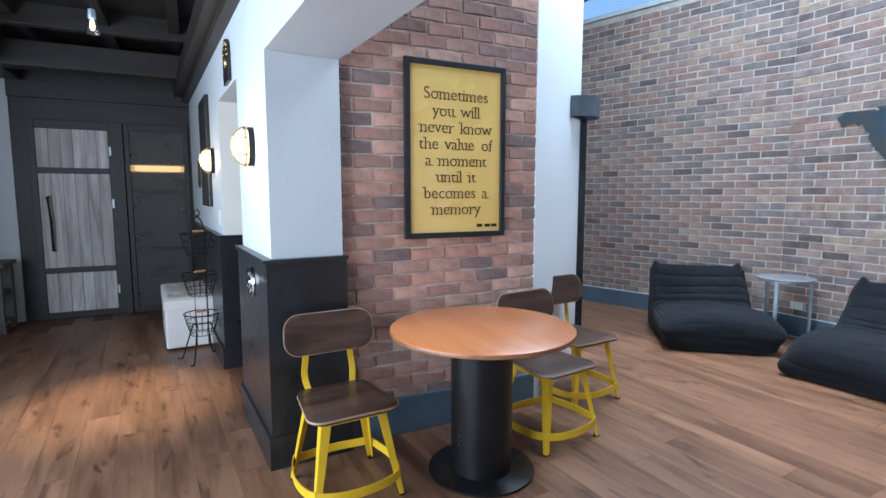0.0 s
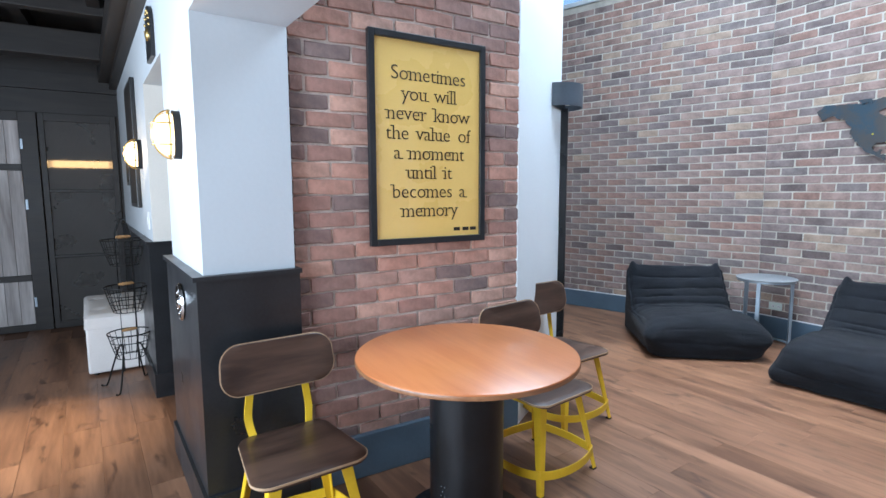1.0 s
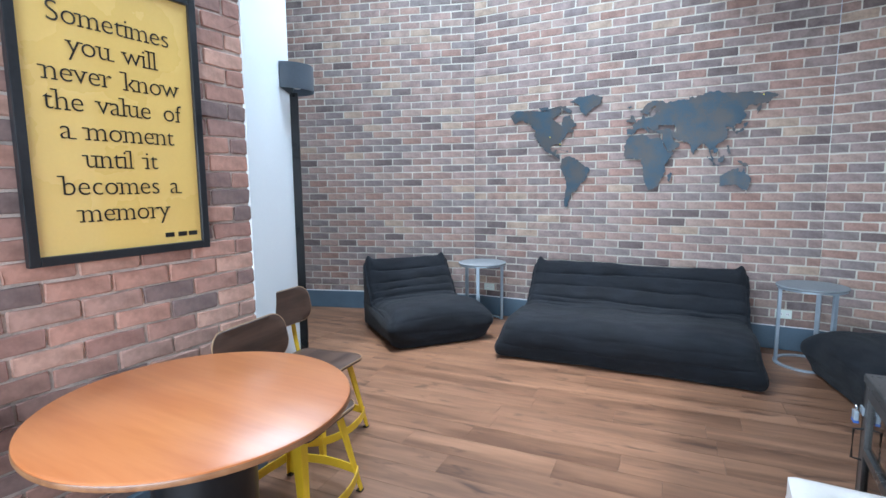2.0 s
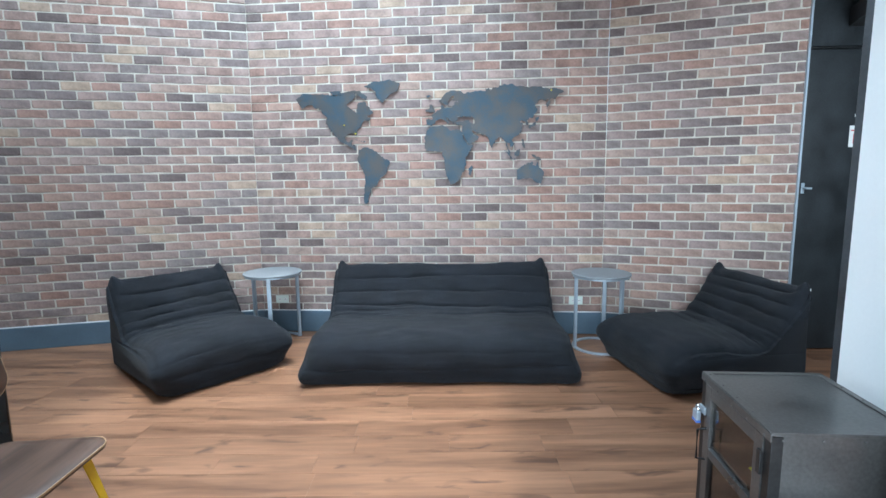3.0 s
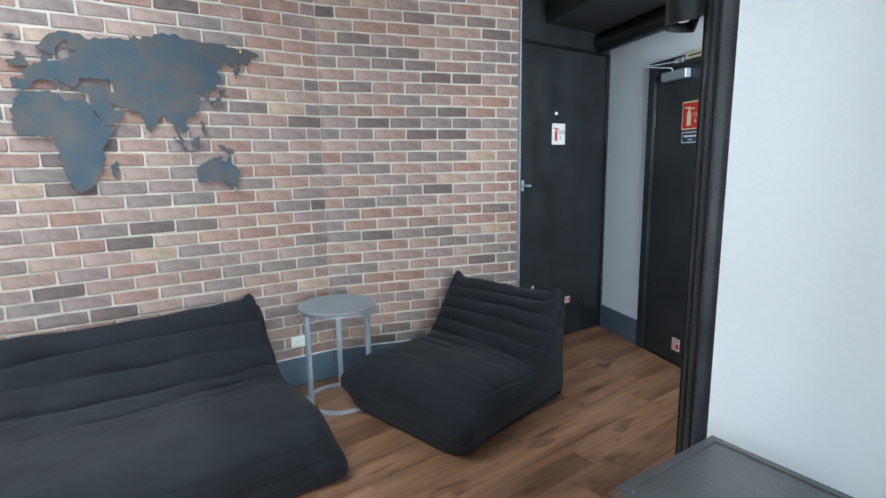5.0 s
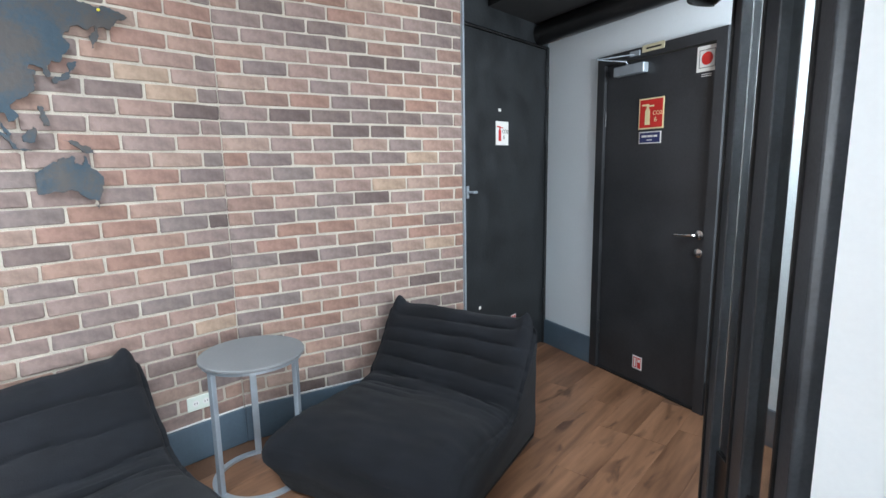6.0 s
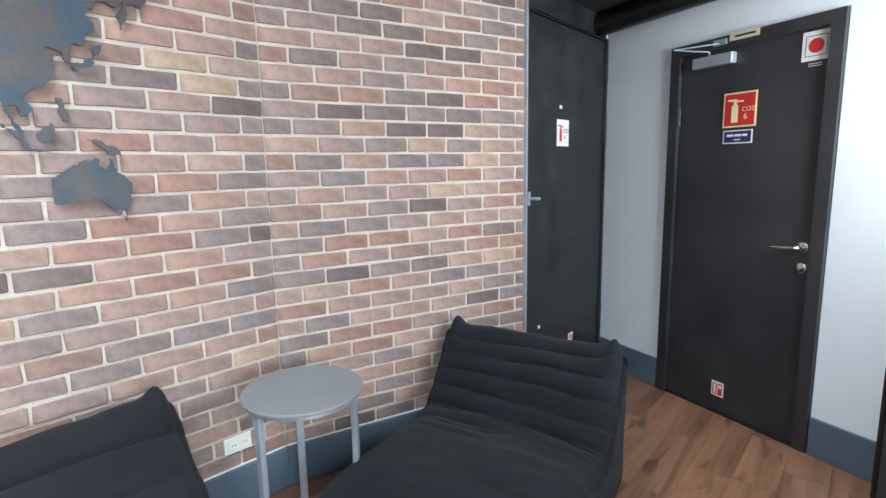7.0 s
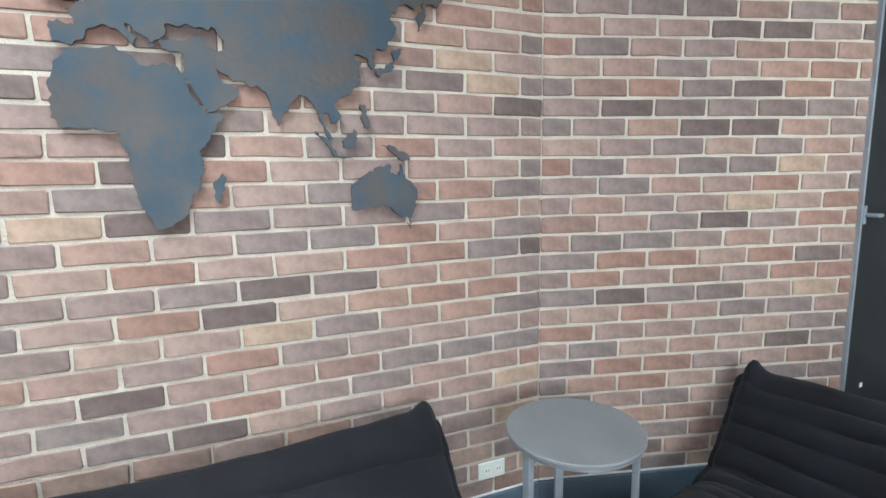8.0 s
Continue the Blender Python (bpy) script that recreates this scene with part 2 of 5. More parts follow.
M_bulb = mat("lit_bulb_glass", (0.9, 0.8, 0.6), 0.3, glow=((1.0, 0.7, 0.34), 2.6))
M_brass = mat("aged_brass", (0.45, 0.32, 0.12), 0.35, 0.9, 0.2)
M_glass = glass_mat("clear_glass", (0.9, 0.93, 0.92))
M_ribbed = mat("smoked_ribbed_glass", (0.27, 0.255, 0.24), 0.3, 0, 0.08, 3)
M_ribbed.node_tree.nodes["Principled BSDF"].inputs["Transmission Weight"].default_value = 0.62
M_tube = mat("warm_band_glow", (0.9, 0.8, 0.6), 0.4, glow=((1.0, 0.58, 0.22), 2.6))
M_lock_blue = mat("blue_plastic", (0.05, 0.12, 0.4), 0.4)
M_leaf = mat("yellow_green_scrap", (0.5, 0.55, 0.05), 0.6)
M_greycab = wood_mat("grey_limed_wood", (0.05, 0.045, 0.042), (0.13, 0.12, 0.11), 0.6, "z", 9)

# ---- mesh helpers ----
I4 = Matrix.Identity(4)


def box(bm, x0, y0, z0, x1, y1, z1, m=I4, bevel=0.0):
    vs = [bm.verts.new(m @ Vector((x, y, z))) for x in (x0, x1) for y in (y0, y1) for z in (z0, z1)]
    fs = [bm.faces.new([vs[i] for i in f]) for f in ((0, 1, 3, 2), (4, 6, 7, 5), (0, 4, 5, 1), (2, 3, 7, 6), (0, 2, 6, 4), (1, 5, 7, 3))]
    if bevel:
        es = {e for f in fs for e in f.edges}
        bmesh.ops.bevel(bm, geom=list(es), offset=bevel, segments=2, profile=0.5, affect="EDGES")
    return bm


def lathe(bm, profile, seg=32, m=I4, cap=True):
    """A turned body from (radius, height) pairs."""
    rings = []
    for r, z in profile:
        rings.append([bm.verts.new(m @ Vector((r * math.cos(2 * math.pi * i / seg), r * math.sin(2 * math.pi * i / seg), z))) for i in range(seg)])
    for a, b in zip(rings, rings[1:]):
        for i in range(seg):
            bm.faces.new((a[i], a[(i + 1) % seg], b[(i + 1) % seg], b[i]))
    if cap:
        bm.faces.new(rings[0][::-1])
        bm.faces.new(rings[-1])
    return bm


def sweep(bm, path, w, h=None, seg=8, closed=False, up=(0, 0, 1)):
    """A rod along a path: round of radius w, or a flat bar w by h."""
    pts = [Vector(p) for p in path]
    n, rings = len(pts), []
    for i, p in enumerate(pts):
        a = pts[(i - 1) % n] if closed or i else p
        b = pts[(i + 1) % n] if closed or i < n - 1 else p
        t = (b - a).normalized()
        s = t.cross(Vector(up))
        if s.length < 1e-3:
            s = t.cross(Vector((1, 0, 0)))
        s.normalize()
        u = s.cross(t)
        if h is None:
            ring = [p + w * (math.cos(2 * math.pi * k / seg) * s + math.sin(2 * math.pi * k / seg) * u) for k in range(seg)]
        else:
            ring = [p + s * (w / 2 * q) + u * (h / 2 * r) for q, r in ((1, 1), (-1, 1), (-1, -1), (1, -1))]
        rings.append([bm.verts.new(v) for v in ring])
    k = len(rings[0])
    for i in range(n if closed else n - 1):
        a, b = rings[i], rings[(i + 1) % n]
        for j in range(k):
            bm.faces.new((a[j], a[(j + 1) % k], b[(j + 1) % k], b[j]))
    if not closed:
        bm.faces.new(rings[0][::-1])
        bm.faces.new(rings[-1])
    return bm


def prism(bm, outline, z0, z1, m=I4):
    """A flat outline given thickness."""
    lo = [bm.verts.new(m @ Vector((x, y, z0))) for x, y in outline]
    hi = [bm.verts.new(m @ Vector((x, y, z1))) for x, y in outline]
    n = len(lo)
    bm.faces.new(hi)
    bm.faces.new(lo[::-1])
    for i in range(n):
        bm.faces.new((lo[i], lo[(i + 1) % n], hi[(i + 1) % n], hi[i]))
    return bm


def smooth_line(points, per=8, closed=False):
    """Points along a soft curve through the given ones."""
    out, n = [], len(points)
    P = [Vector(p) for p in points]
    for i in range(n if closed else n - 1):
        a, b, c, d = (P[(i + k) % n] if closed else P[min(max(i + k, 0), n - 1)] for k in (-1, 0, 1, 2))
        for j in range(per):
            t = j / per
            out.append(0.5 * (2 * b + (c - a) * t + (2 * a - 5 * b + 4 * c - d) * t * t + (3 * b - a - 3 * c + d) * t ** 3))
    if not closed:
        out.append(P[-1])
    return out


def mesh_of(name, bm, material, soft=False):
    bmesh.ops.recalc_face_normals(bm, faces=bm.faces[:])
    me = bpy.data.meshes.new(name)
    bm.to_mesh(me)
    bm.free()
    me.materials.append(material)
    if soft:
        me.polygons.foreach_set("use_smooth", [True] * len(me.polygons))
        me.set_sharp_from_angle(angle=radians(40))
    return me


def part(name, bm, material, parent, label="", soft=False):
    ob = new(name, mesh_of(name, bm, material, soft))
    ob.parent = parent
    if label:
        tagged(ob, label)
    return ob


def thing(name, m, label, category, group="", kind=""):
    ob = new(name)
    ob.empty_display_size = 0.1
    ob.matrix_world = m
    return tagged(ob, label, category, group, kind)


def solid(name, bm, material, label, category="", kind="", soft=False, m=I4):
    ob = new(name, mesh_of(name, bm, material, soft))
    ob.matrix_world = m
    return tagged(ob, label, category, kind=kind)


def frame_on(p0, p1):
    """Axes on an upright wall: x along it from p0 to p1, y out of it to the left of that way, z up."""
    d = Vector((p1[0] - p0[0], p1[1] - p0[1], 0))
    return Matrix.Translation((p0[0], p0[1], 0)) @ Matrix.Rotation(math.atan2(d.y, d.x), 4, "Z"), d.length


def lettering(name, text, size, m, material, parent, align="CENTER", thin=0.0):
    cu = bpy.data.curves.new(name, "FONT")
    cu.body, cu.size, cu.align_x, cu.align_y, cu.extrude = text, size, align, "CENTER", 0.0004
    cu.offset = thin
    tmp = new(name, cu)
    me = bpy.data.meshes.new_from_object(tmp.evaluated_get(bpy.context.evaluated_depsgraph_get()))
    bpy.data.objects.remove(tmp)
    me.materials.clear()
    me.materials.append(material)
    ob = new(name, me)
    ob.parent = parent
    ob.matrix_local = m
    return ob


UP = Matrix.Rotation(math.pi / 2, 4, "X")  # lays an upright sheet's x, y onto x, z, facing -y

# ---- plan ----
K_EDGE, K_RIGHT, K_LEFT, K_FAR = (5.022, -1.42), (5.402, -0.065), (5.404, 3.03), (4.22, 6.6)
PITCH, COURSE, PHASE = 0.222, 0.0755, 0.041
BRICK_TOP, SOFFIT, ROOF = 3.58, 2.095, 4.5


def upright(name, p0, p1, z0, z1, thick, material, label, kind="structure", category="wall"):
    """A plain wall whose face runs from p0 to p1, with its thickness behind."""
    m, n = frame_on(p0, p1)
    return solid(name, box(bmesh.new(), 0, -thick, z0, n, 0, z1), material, label, category, kind, m=m)


# ---- floor ----
floor = solid("floor", box(bmesh.new(), -3.0, -3.8, -0.12, 5.8, 7.4, -0.004), M_gap, "brown oak-look plank floor with dark joints", "floor", "structure")

# ---- hall: wall line, piers, header ----
HALL = Matrix.Translation((0.372, 2.53, 0)) @ Matrix.Rotation(math.atan2(1, -0.074), 4, "Z")
# in this frame x runs down the hall, y points into the hall, -y towards the lounge
DADO = 1.085


def hall_box(name, s0, s1, z0, z1, material, label, y0=-0.37, y1=0.0, category="wall"):
    return solid(name, box(bmesh.new(), s0, y0, z0, s1, y1, z1), material, label, category, "structure", m=HALL)


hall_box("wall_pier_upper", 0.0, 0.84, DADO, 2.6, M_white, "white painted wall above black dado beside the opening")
hall_box("wall_pier_lower", -0.02, 0.85, 0.0, DADO - 0.02, M_black_paint, "glossy black dado panel at the foot of the white wall", -0.385, 0.03)
hall_box("trim_dado_near", -0.035, 0.86, DADO - 0.02, DADO, M_black_paint, "black ledge that caps the dado", -0.39, 0.045, "trim")
hall_box("baseboard_pier", -0.035, 0.86, 0.0, 0.17, M_black_paint, "black skirting below the dado", -0.395, 0.045, "skirting")
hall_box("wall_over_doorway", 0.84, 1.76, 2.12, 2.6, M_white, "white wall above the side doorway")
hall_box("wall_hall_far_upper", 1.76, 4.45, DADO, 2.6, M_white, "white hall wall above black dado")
hall_box("wall_doorway_lining", 1.752, 1.76, DADO, 2.12, M_cream, "cream lining of the side doorway", -0.365, 0.0)
hall_box("wall_hall_far_lower", 1.745, 4.45, 0.0, DADO - 0.02, M_black_paint, "glossy black dado along the hall wall", -0.37, 0.03)
hall_box("trim_dado_far", 1.735, 4.45, DADO - 0.02, DADO, M_black_paint, "black ledge that caps the hall dado", -0.37, 0.045, "trim")
hall_box("baseboard_hall", 1.735, 4.45, 0.0, 0.17, M_black_paint, "black skirting along the hall wall", -0.375, 0.045, "skirting")
hall_box("wall_room_behind_doorway", 0.5, 2.3, 0.0, 2.6, M_cream, "cream wall of the side room seen through the doorway", -1.5, -1.4)
hall_box("wall_hall_south", -6.2, -2.88, 0.0, 2.6, M_white, "white wall of the hall on the near side of the opening")
hall_box("beam_header", -2.88, 0.0, SOFFIT, ROOF, M_white, "white header over the wide opening", -0.37, 0.0, "beam")
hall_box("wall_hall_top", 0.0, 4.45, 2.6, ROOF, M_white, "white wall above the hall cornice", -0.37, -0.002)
# dark timber cornice against the ceiling
bm = bmesh.new()
box(bm, -6.2, 0.0, 2.56, 4.45, 0.16, 2.72, bevel=0.01)
box(bm, -6.2, 0.0, 2.50, 4.45, 0.07, 2.56)
solid("trim_cornice", bm, M_darkwood, "dark timber cornice along the top of the hall wall", "trim", "structure", m=HALL)

# street side of the hall, with its wide window
bm = bmesh.new()
box(bm, -2.75, -3.6, 0, -2.6, -1.4, 3.1)
box(bm, -2.75, 3.6, 0, -2.6, 7.1, 3.1)
box(bm, -2.75, -1.4, 2.6, -2.6, 3.6, 3.1)
box(bm, -2.75, -1.4, 0, -2.6, 3.6, 0.4)
solid("wall_hall_west", bm, M_white, "white street wall round the wide window", "wall", "structure")
upright("wall_hall_front", (1.2, -3.6), (-2.75, -3.6), 0, 3.1, 0.15, M_white, "white wall at the near end of the hall")
win = thing("window_1", pose(-2.67, 1.1, 0, 0, 0, 90), "wide street window with a black steel frame", "window", kind="structure")
bm = bmesh.new()
for x in (-2.475, -0.825, 0.825, 2.475):
    box(bm, x - 0.025, -0.03, 0.4, x + 0.025, 0.03, 2.6)
for z in (0.425, 2.575):
    box(bm, -2.45, -0.028, z - 0.025, 2.45, 0.028, z + 0.025)
part("window_frame", bm, M_steel_black, win)
for x in (-1.65, 0.0, 1.65):
    p = part("pane", box(bmesh.new(), x - 0.79, -0.004, 0.45, x + 0.79, 0.004, 2.55), M_glass, win)
    p.visible_shadow = False

# hall end
bm = bmesh.new()
box(bm, -2.6, 6.93, 0, -1.69, 7.1, 3.1)
solid("wall_hall_end_white", bm, M_white, "white wall beside the dark timber doors", "wall", "structure")
bm = bmesh.new()
box(bm, -1.69, 6.95, 2.221, 0.3, 7.1, 3.1)
box(bm, -2.6, 7.1, 0, 0.6, 7.2, 3.1)
box(bm, -1.69, 6.945, 0, -1.541, 7.1, 2.221)
box(bm, 0.016, 6.945, 0, 0.3, 7.1, 2.221)
box(bm, -1.69, 6.90, 2.45, 0.3, 6.95, 2.62)
solid("wall_hall_end_dark", bm, M_darkwood, "dark timber panelling round the end doors", "wall", "structure")

# hall ceiling, black boards on beams
bm = bmesh.new()
box(bm, -2.8, -3.8, 3.05, 0.8, 7.2, 3.15)
for y in (5.6, 4.3, 3.0, 1.6, 0.2, -1.2, -2.6):
    box(bm, -2.6, y - 0.05, 2.86, 0.36, y + 0.05, 3.05, bevel=0.006)
for x in (-2.0, -1.3, -0.62, -0.05):
    box(bm, x - 0.045, -3.6, 2.92, x + 0.045, 6.9, 3.052)
box(bm, -2.6, 6.1, 2.62, 0.2, 6.3, 2.86, bevel=0.01)
box(bm, -1.75, -3.6, 2.62, -1.55, 6.9, 2.8, bevel=0.01)
solid("ceiling_hall", bm, M_darkwood, "black-stained timber ceiling with exposed beams", "ceiling", "structure")

# ---- lounge shell ----
upright("wall_lounge_back", (4.5, 6.4), (0.2, 6.4), 0, ROOF, 0.15, M_white, "plain white wall behind the column")
bm = bmesh.new()
prism(bm, [(2.03, 2.625), (2.80, 3.10), (2.75, 3.17), (1.98, 2.9)], 0, ROOF)
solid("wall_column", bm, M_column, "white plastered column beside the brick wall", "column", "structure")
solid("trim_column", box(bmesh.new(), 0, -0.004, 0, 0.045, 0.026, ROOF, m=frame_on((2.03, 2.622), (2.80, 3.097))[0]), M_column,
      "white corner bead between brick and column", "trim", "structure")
bm = box(bmesh.new(), 0.0, -0.05, 0, 0.022, 0.004, 2.0, m=frame_on((2.803, 3.103), (2.86, 3.138))[0], bevel=0.004)
solid("trim_column_edge", bm, M_steel_black, "black steel jamb on the column's edge", "trim", "structure")

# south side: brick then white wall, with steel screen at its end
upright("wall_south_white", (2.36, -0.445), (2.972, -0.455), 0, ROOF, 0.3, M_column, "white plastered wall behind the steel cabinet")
bm = bmesh.new()
box(bm, 2.47, -2.2, 0, 2.62, -0.63, 1.2)
box(bm, 2.47, -2.2, 2.25, 2.62, -0.63, 2.5)
box(bm, 2.47, -0.95, 1.2, 2.62, -0.63, 2.25)
box(bm, 2.47, -2.2, 1.2, 2.62, -1.95, 2.25)
solid("wall_corridor_side", bm, M_panel_black, "black wall behind the glazed screen with an added window opening", "wall", "structure")
# unseen window, made up to give the corridor fill lamp an opening
win = thing("window_6", pose(2.545, -1.45, 0, 0, 0, 90), "unseen black-framed window added at the corridor's end", "window", kind="structure")
bm = bmesh.new()
for x in (-0.475, 0.475):
    box(bm, x - 0.025, -0.03, 1.2, x + 0.025, 0.03, 2.25)
for z in (1.225, 2.225):
    box(bm, -0.45, -0.028, z - 0.025, 0.45, 0.028, z + 0.025)
part("window_frame", bm, M_steel_black, win)
p = part("pane", box(bmesh.new(), -0.45, -0.004, 1.25, 0.45, 0.004, 2.2), M_glass, win)
p.visible_shadow = False

# door wall at the corridor's end
D_L, D_R = Vector((4.572, -2.31)), Vector((3.69, -2.03))
ddir = (D_R - D_L).normalized()
C_FAR, C_NEAR = D_L - ddir * 0.545, D_R + ddir * 1.3
m_dw, n_dw = frame_on(C_NEAR, C_FAR)
doorpos = (C_NEAR - D_R).length
doorwide = (D_L - D_R).length
bm = bmesh.new()
box(bm, 0, -0.15, 0, doorpos, 0, ROOF)
box(bm, doorpos + doorwide, -0.15, 0, n_dw, 0, ROOF)
box(bm, doorpos, -0.15, 2.16, doorpos + doorwide, 0, ROOF)
solid("wall_corridor_end", bm, M_pale, "pale blue-white wall round the black staff door", "wall", "structure", m=m_dw)
bm = bmesh.new()
box(bm, 0, 0, 0, doorpos - 0.003, 0.018, 0.2, bevel=0.004)
box(bm, doorpos + doorwide + 0.003, 0, 0, n_dw - 0.02, 0.018, 0.2, bevel=0.004)
solid("baseboard_corridor", bm, M_skirt, "blue-grey skirting beside the black door", "skirting", "structure", m=m_dw)

# wall of the narrow black door
m_pw, n_pw = frame_on(C_FAR, K_EDGE)
bm = bmesh.new()
box(bm, -0.1, -0.2, 0, n_pw, -0.05, ROOF)
box(bm, 0, -0.05, 2.335, n_pw, -0.004, ROOF)
solid("wall_black", bm, M_panel_black, "black painted wall round the narrow door", "wall", "structure", m=m_pw)
bm = bmesh.new()
box(bm, n_pw - 0.012, -0.05, 0, n_pw + 0.004, 0.012, 2.9)
solid("trim_brick_edge", bm, M_alu, "thin aluminium edge strip where brick meets black wall", "trim", "structure", m=m_pw)

# corridor ceiling and its round duct
bm = bmesh.new()
prism(bm, [(2.6, -2.5), (5.3, -2.6), (5.2, -1.75), (3.3, -1.2), (2.6, -0.7)], 2.47, 2.6)
solid("ceiling_corridor", bm, M_ceil_black, "low black ceiling over the corridor", "ceiling", "structure")
bm = bmesh.new()
sweep(bm, [(*(C_NEAR + Vector((0.0, 0.13))), 2.4), (*(C_FAR + Vector((0.0, 0.13))), 2.4)], 0.075, seg=20)
solid("duct", bm, M_steel_black, "round black duct under the corridor ceiling", "duct", soft=True)

# lounge roof with rooflight, clerestory above the brick
bm = bmesh.new()
box(bm, 0.3, -2.9, ROOF, 2.0, 6.8, ROOF + 0.15)
box(bm, 4.6, -2.9, ROOF, 5.9, 6.8, ROOF + 0.15)
box(bm, 2.0, -2.9, ROOF, 4.6, 0.85, ROOF + 0.15)
box(bm, 2.0, 3.65, ROOF, 4.6, 6.8, ROOF + 0.15)
solid("ceiling_lounge", bm, M_white, "white ceiling round the rooflight", "ceiling", "structure")
# unseen low slab, added to keep the rooflight's light off the corridor floor
bm = bmesh.new()
box(bm, 0.76, -2.9, 3.22, 5.36, 0.85, 3.34)
box(bm, 0.76, 0.85, 3.20, 5.36, 0.93, ROOF - 0.002)
solid("ceiling_light_blocker", bm, M_white, "unseen white slab that keeps rooflight off the corridor floor", "ceiling", "structure")
win = thing("window_2", pose(3.3, 2.25, ROOF + 0.1), "rooflight with white bars over the lounge", "window", kind="structure")
bm = bmesh.new()
for x in (-1.3, -0.43, 0.43, 1.3):
    box(bm, x - 0.03, -1.40, -0.05, x + 0.03, 1.40, 0.05)
for y in (-1.37, 0, 1.37):
    box(bm, -1.27, y - 0.03, -0.048, 1.27, y + 0.03, 0.048)
part("window_frame", bm, M_white, win)
for x in (-0.865, 0, 0.865):
    p = part("pane", box(bmesh.new(), x - 0.4, -1.34, -0.004, x + 0.4, 1.34, 0.004), M_glass, win)
    p.visible_shadow = False
for num, (a, b) in enumerate(((K_EDGE, K_RIGHT), (K_RIGHT, K_LEFT), (K_LEFT, K_FAR))):
    m, n = frame_on(a, b)
    win = thing("window_%d" % (3 + num), m, "white-framed clerestory window along the top of the brick wall", "window", "clerestory windows", "structure")
    bm = bmesh.new()
    box(bm, 0, -0.12, BRICK_TOP + 0.002, n, 0.02, BRICK_TOP + 0.05)
    box(bm, 0, -0.12, ROOF - 0.06, n, 0.02, ROOF)
    k = max(1, round(n / 1.1))
    for i in range(k + 1):
        x = min(max(i * n / k, 0.02), n - 0.02)
        box(bm, x - 0.02, -0.1, BRICK_TOP + 0.05, x + 0.02, 0.0, ROOF - 0.06)
    part("window_frame", bm, M_white, win)
    for i in range(k):
        p = part("pane", box(bmesh.new(), i * n / k + 0.02, -0.05, BRICK_TOP + 0.05, (i + 1) * n / k - 0.02, -0.042, ROOF - 0.06), M_glass, win)
        p.visible_shadow = False

# black glazed screen beside the white wall
S0, SB, SA = Vector((3.012, -0.505)), Vector((3.178, -0.745)), Vector((3.322, -0.945))
scr = thing("glazed_screen", I4, "black steel screen with narrow glass panes and worn edges", "partition")
for a, w in ((S0, 0.07), (SB, 0.085), (SA, 0.055)):
    mm, _ = frame_on(a, a + (SA - S0))
    part("post", box(bmesh.new(), -w / 2, -0.035, 0, w / 2, 0.035, 2.5, m=mm, bevel=0.006), M_steel_grey, scr)
    part("edge_bead", box(bmesh.new(), w / 2, -0.012, 0, w / 2 + 0.012, 0.042, 2.5, m=mm, bevel=0.002), M_gun_trim, scr, "chipped grey bead along the post")
for a, b in ((S0, SB), (SB, SA)):
    mm, n = frame_on(a, b)
    part("pane", box(bmesh.new(), 0.03, -0.004, 0.42, n - 0.03, 0.004, 2.45, m=mm), M_glass, scr)
    part("kick_panel", box(bmesh.new(), 0.03, -0.012, 0.02, n - 0.03, 0.012, 0.42, m=mm), M_steel_black, scr)

# ---- skirting under the brick ----
for tag_, a, b in (("right", K_EDGE, K_RIGHT), ("middle", K_RIGHT, K_LEFT), ("left", K_LEFT, K_FAR)):
    m, n = frame_on(a, b)
    solid("baseboard_" + tag_, box(bmesh.new(), 0.002, -0.001, 0, n - 0.002, 0.016, 0.195, bevel=0.004), M_skirt, "blue-grey skirting board below the brick", "skirting", "structure", m=m)
    solid("trim_caulk_" + tag_, box(bmesh.new(), 0.004, -0.002, 0.197, n - 0.004, 0.007, 0.204), M_caulk, "white caulk line on top of the skirting", "trim", "structure", m=m)
m, n = frame_on((2.03, 2.62), (0.75, 2.62))
solid("baseboard_poster_wall", box(bmesh.new(), 0, 0.0, 0, n - 0.01, 0.03, 0.22, bevel=0.005), M_skirt, "blue-grey skirting under the poster wall", "skirting", "structure", m=m)
solid("trim_brick_corner", box(bmesh.new(), n - 0.004, -0.1, 0, n + 0.006, 0.016, SOFFIT - 0.003), M_steel_black, "black metal corner strip beside the brick", "trim", "structure", m=m)

# ---- lounge seating ----
def ease(t):
    return t * t * (3 - 2 * t)


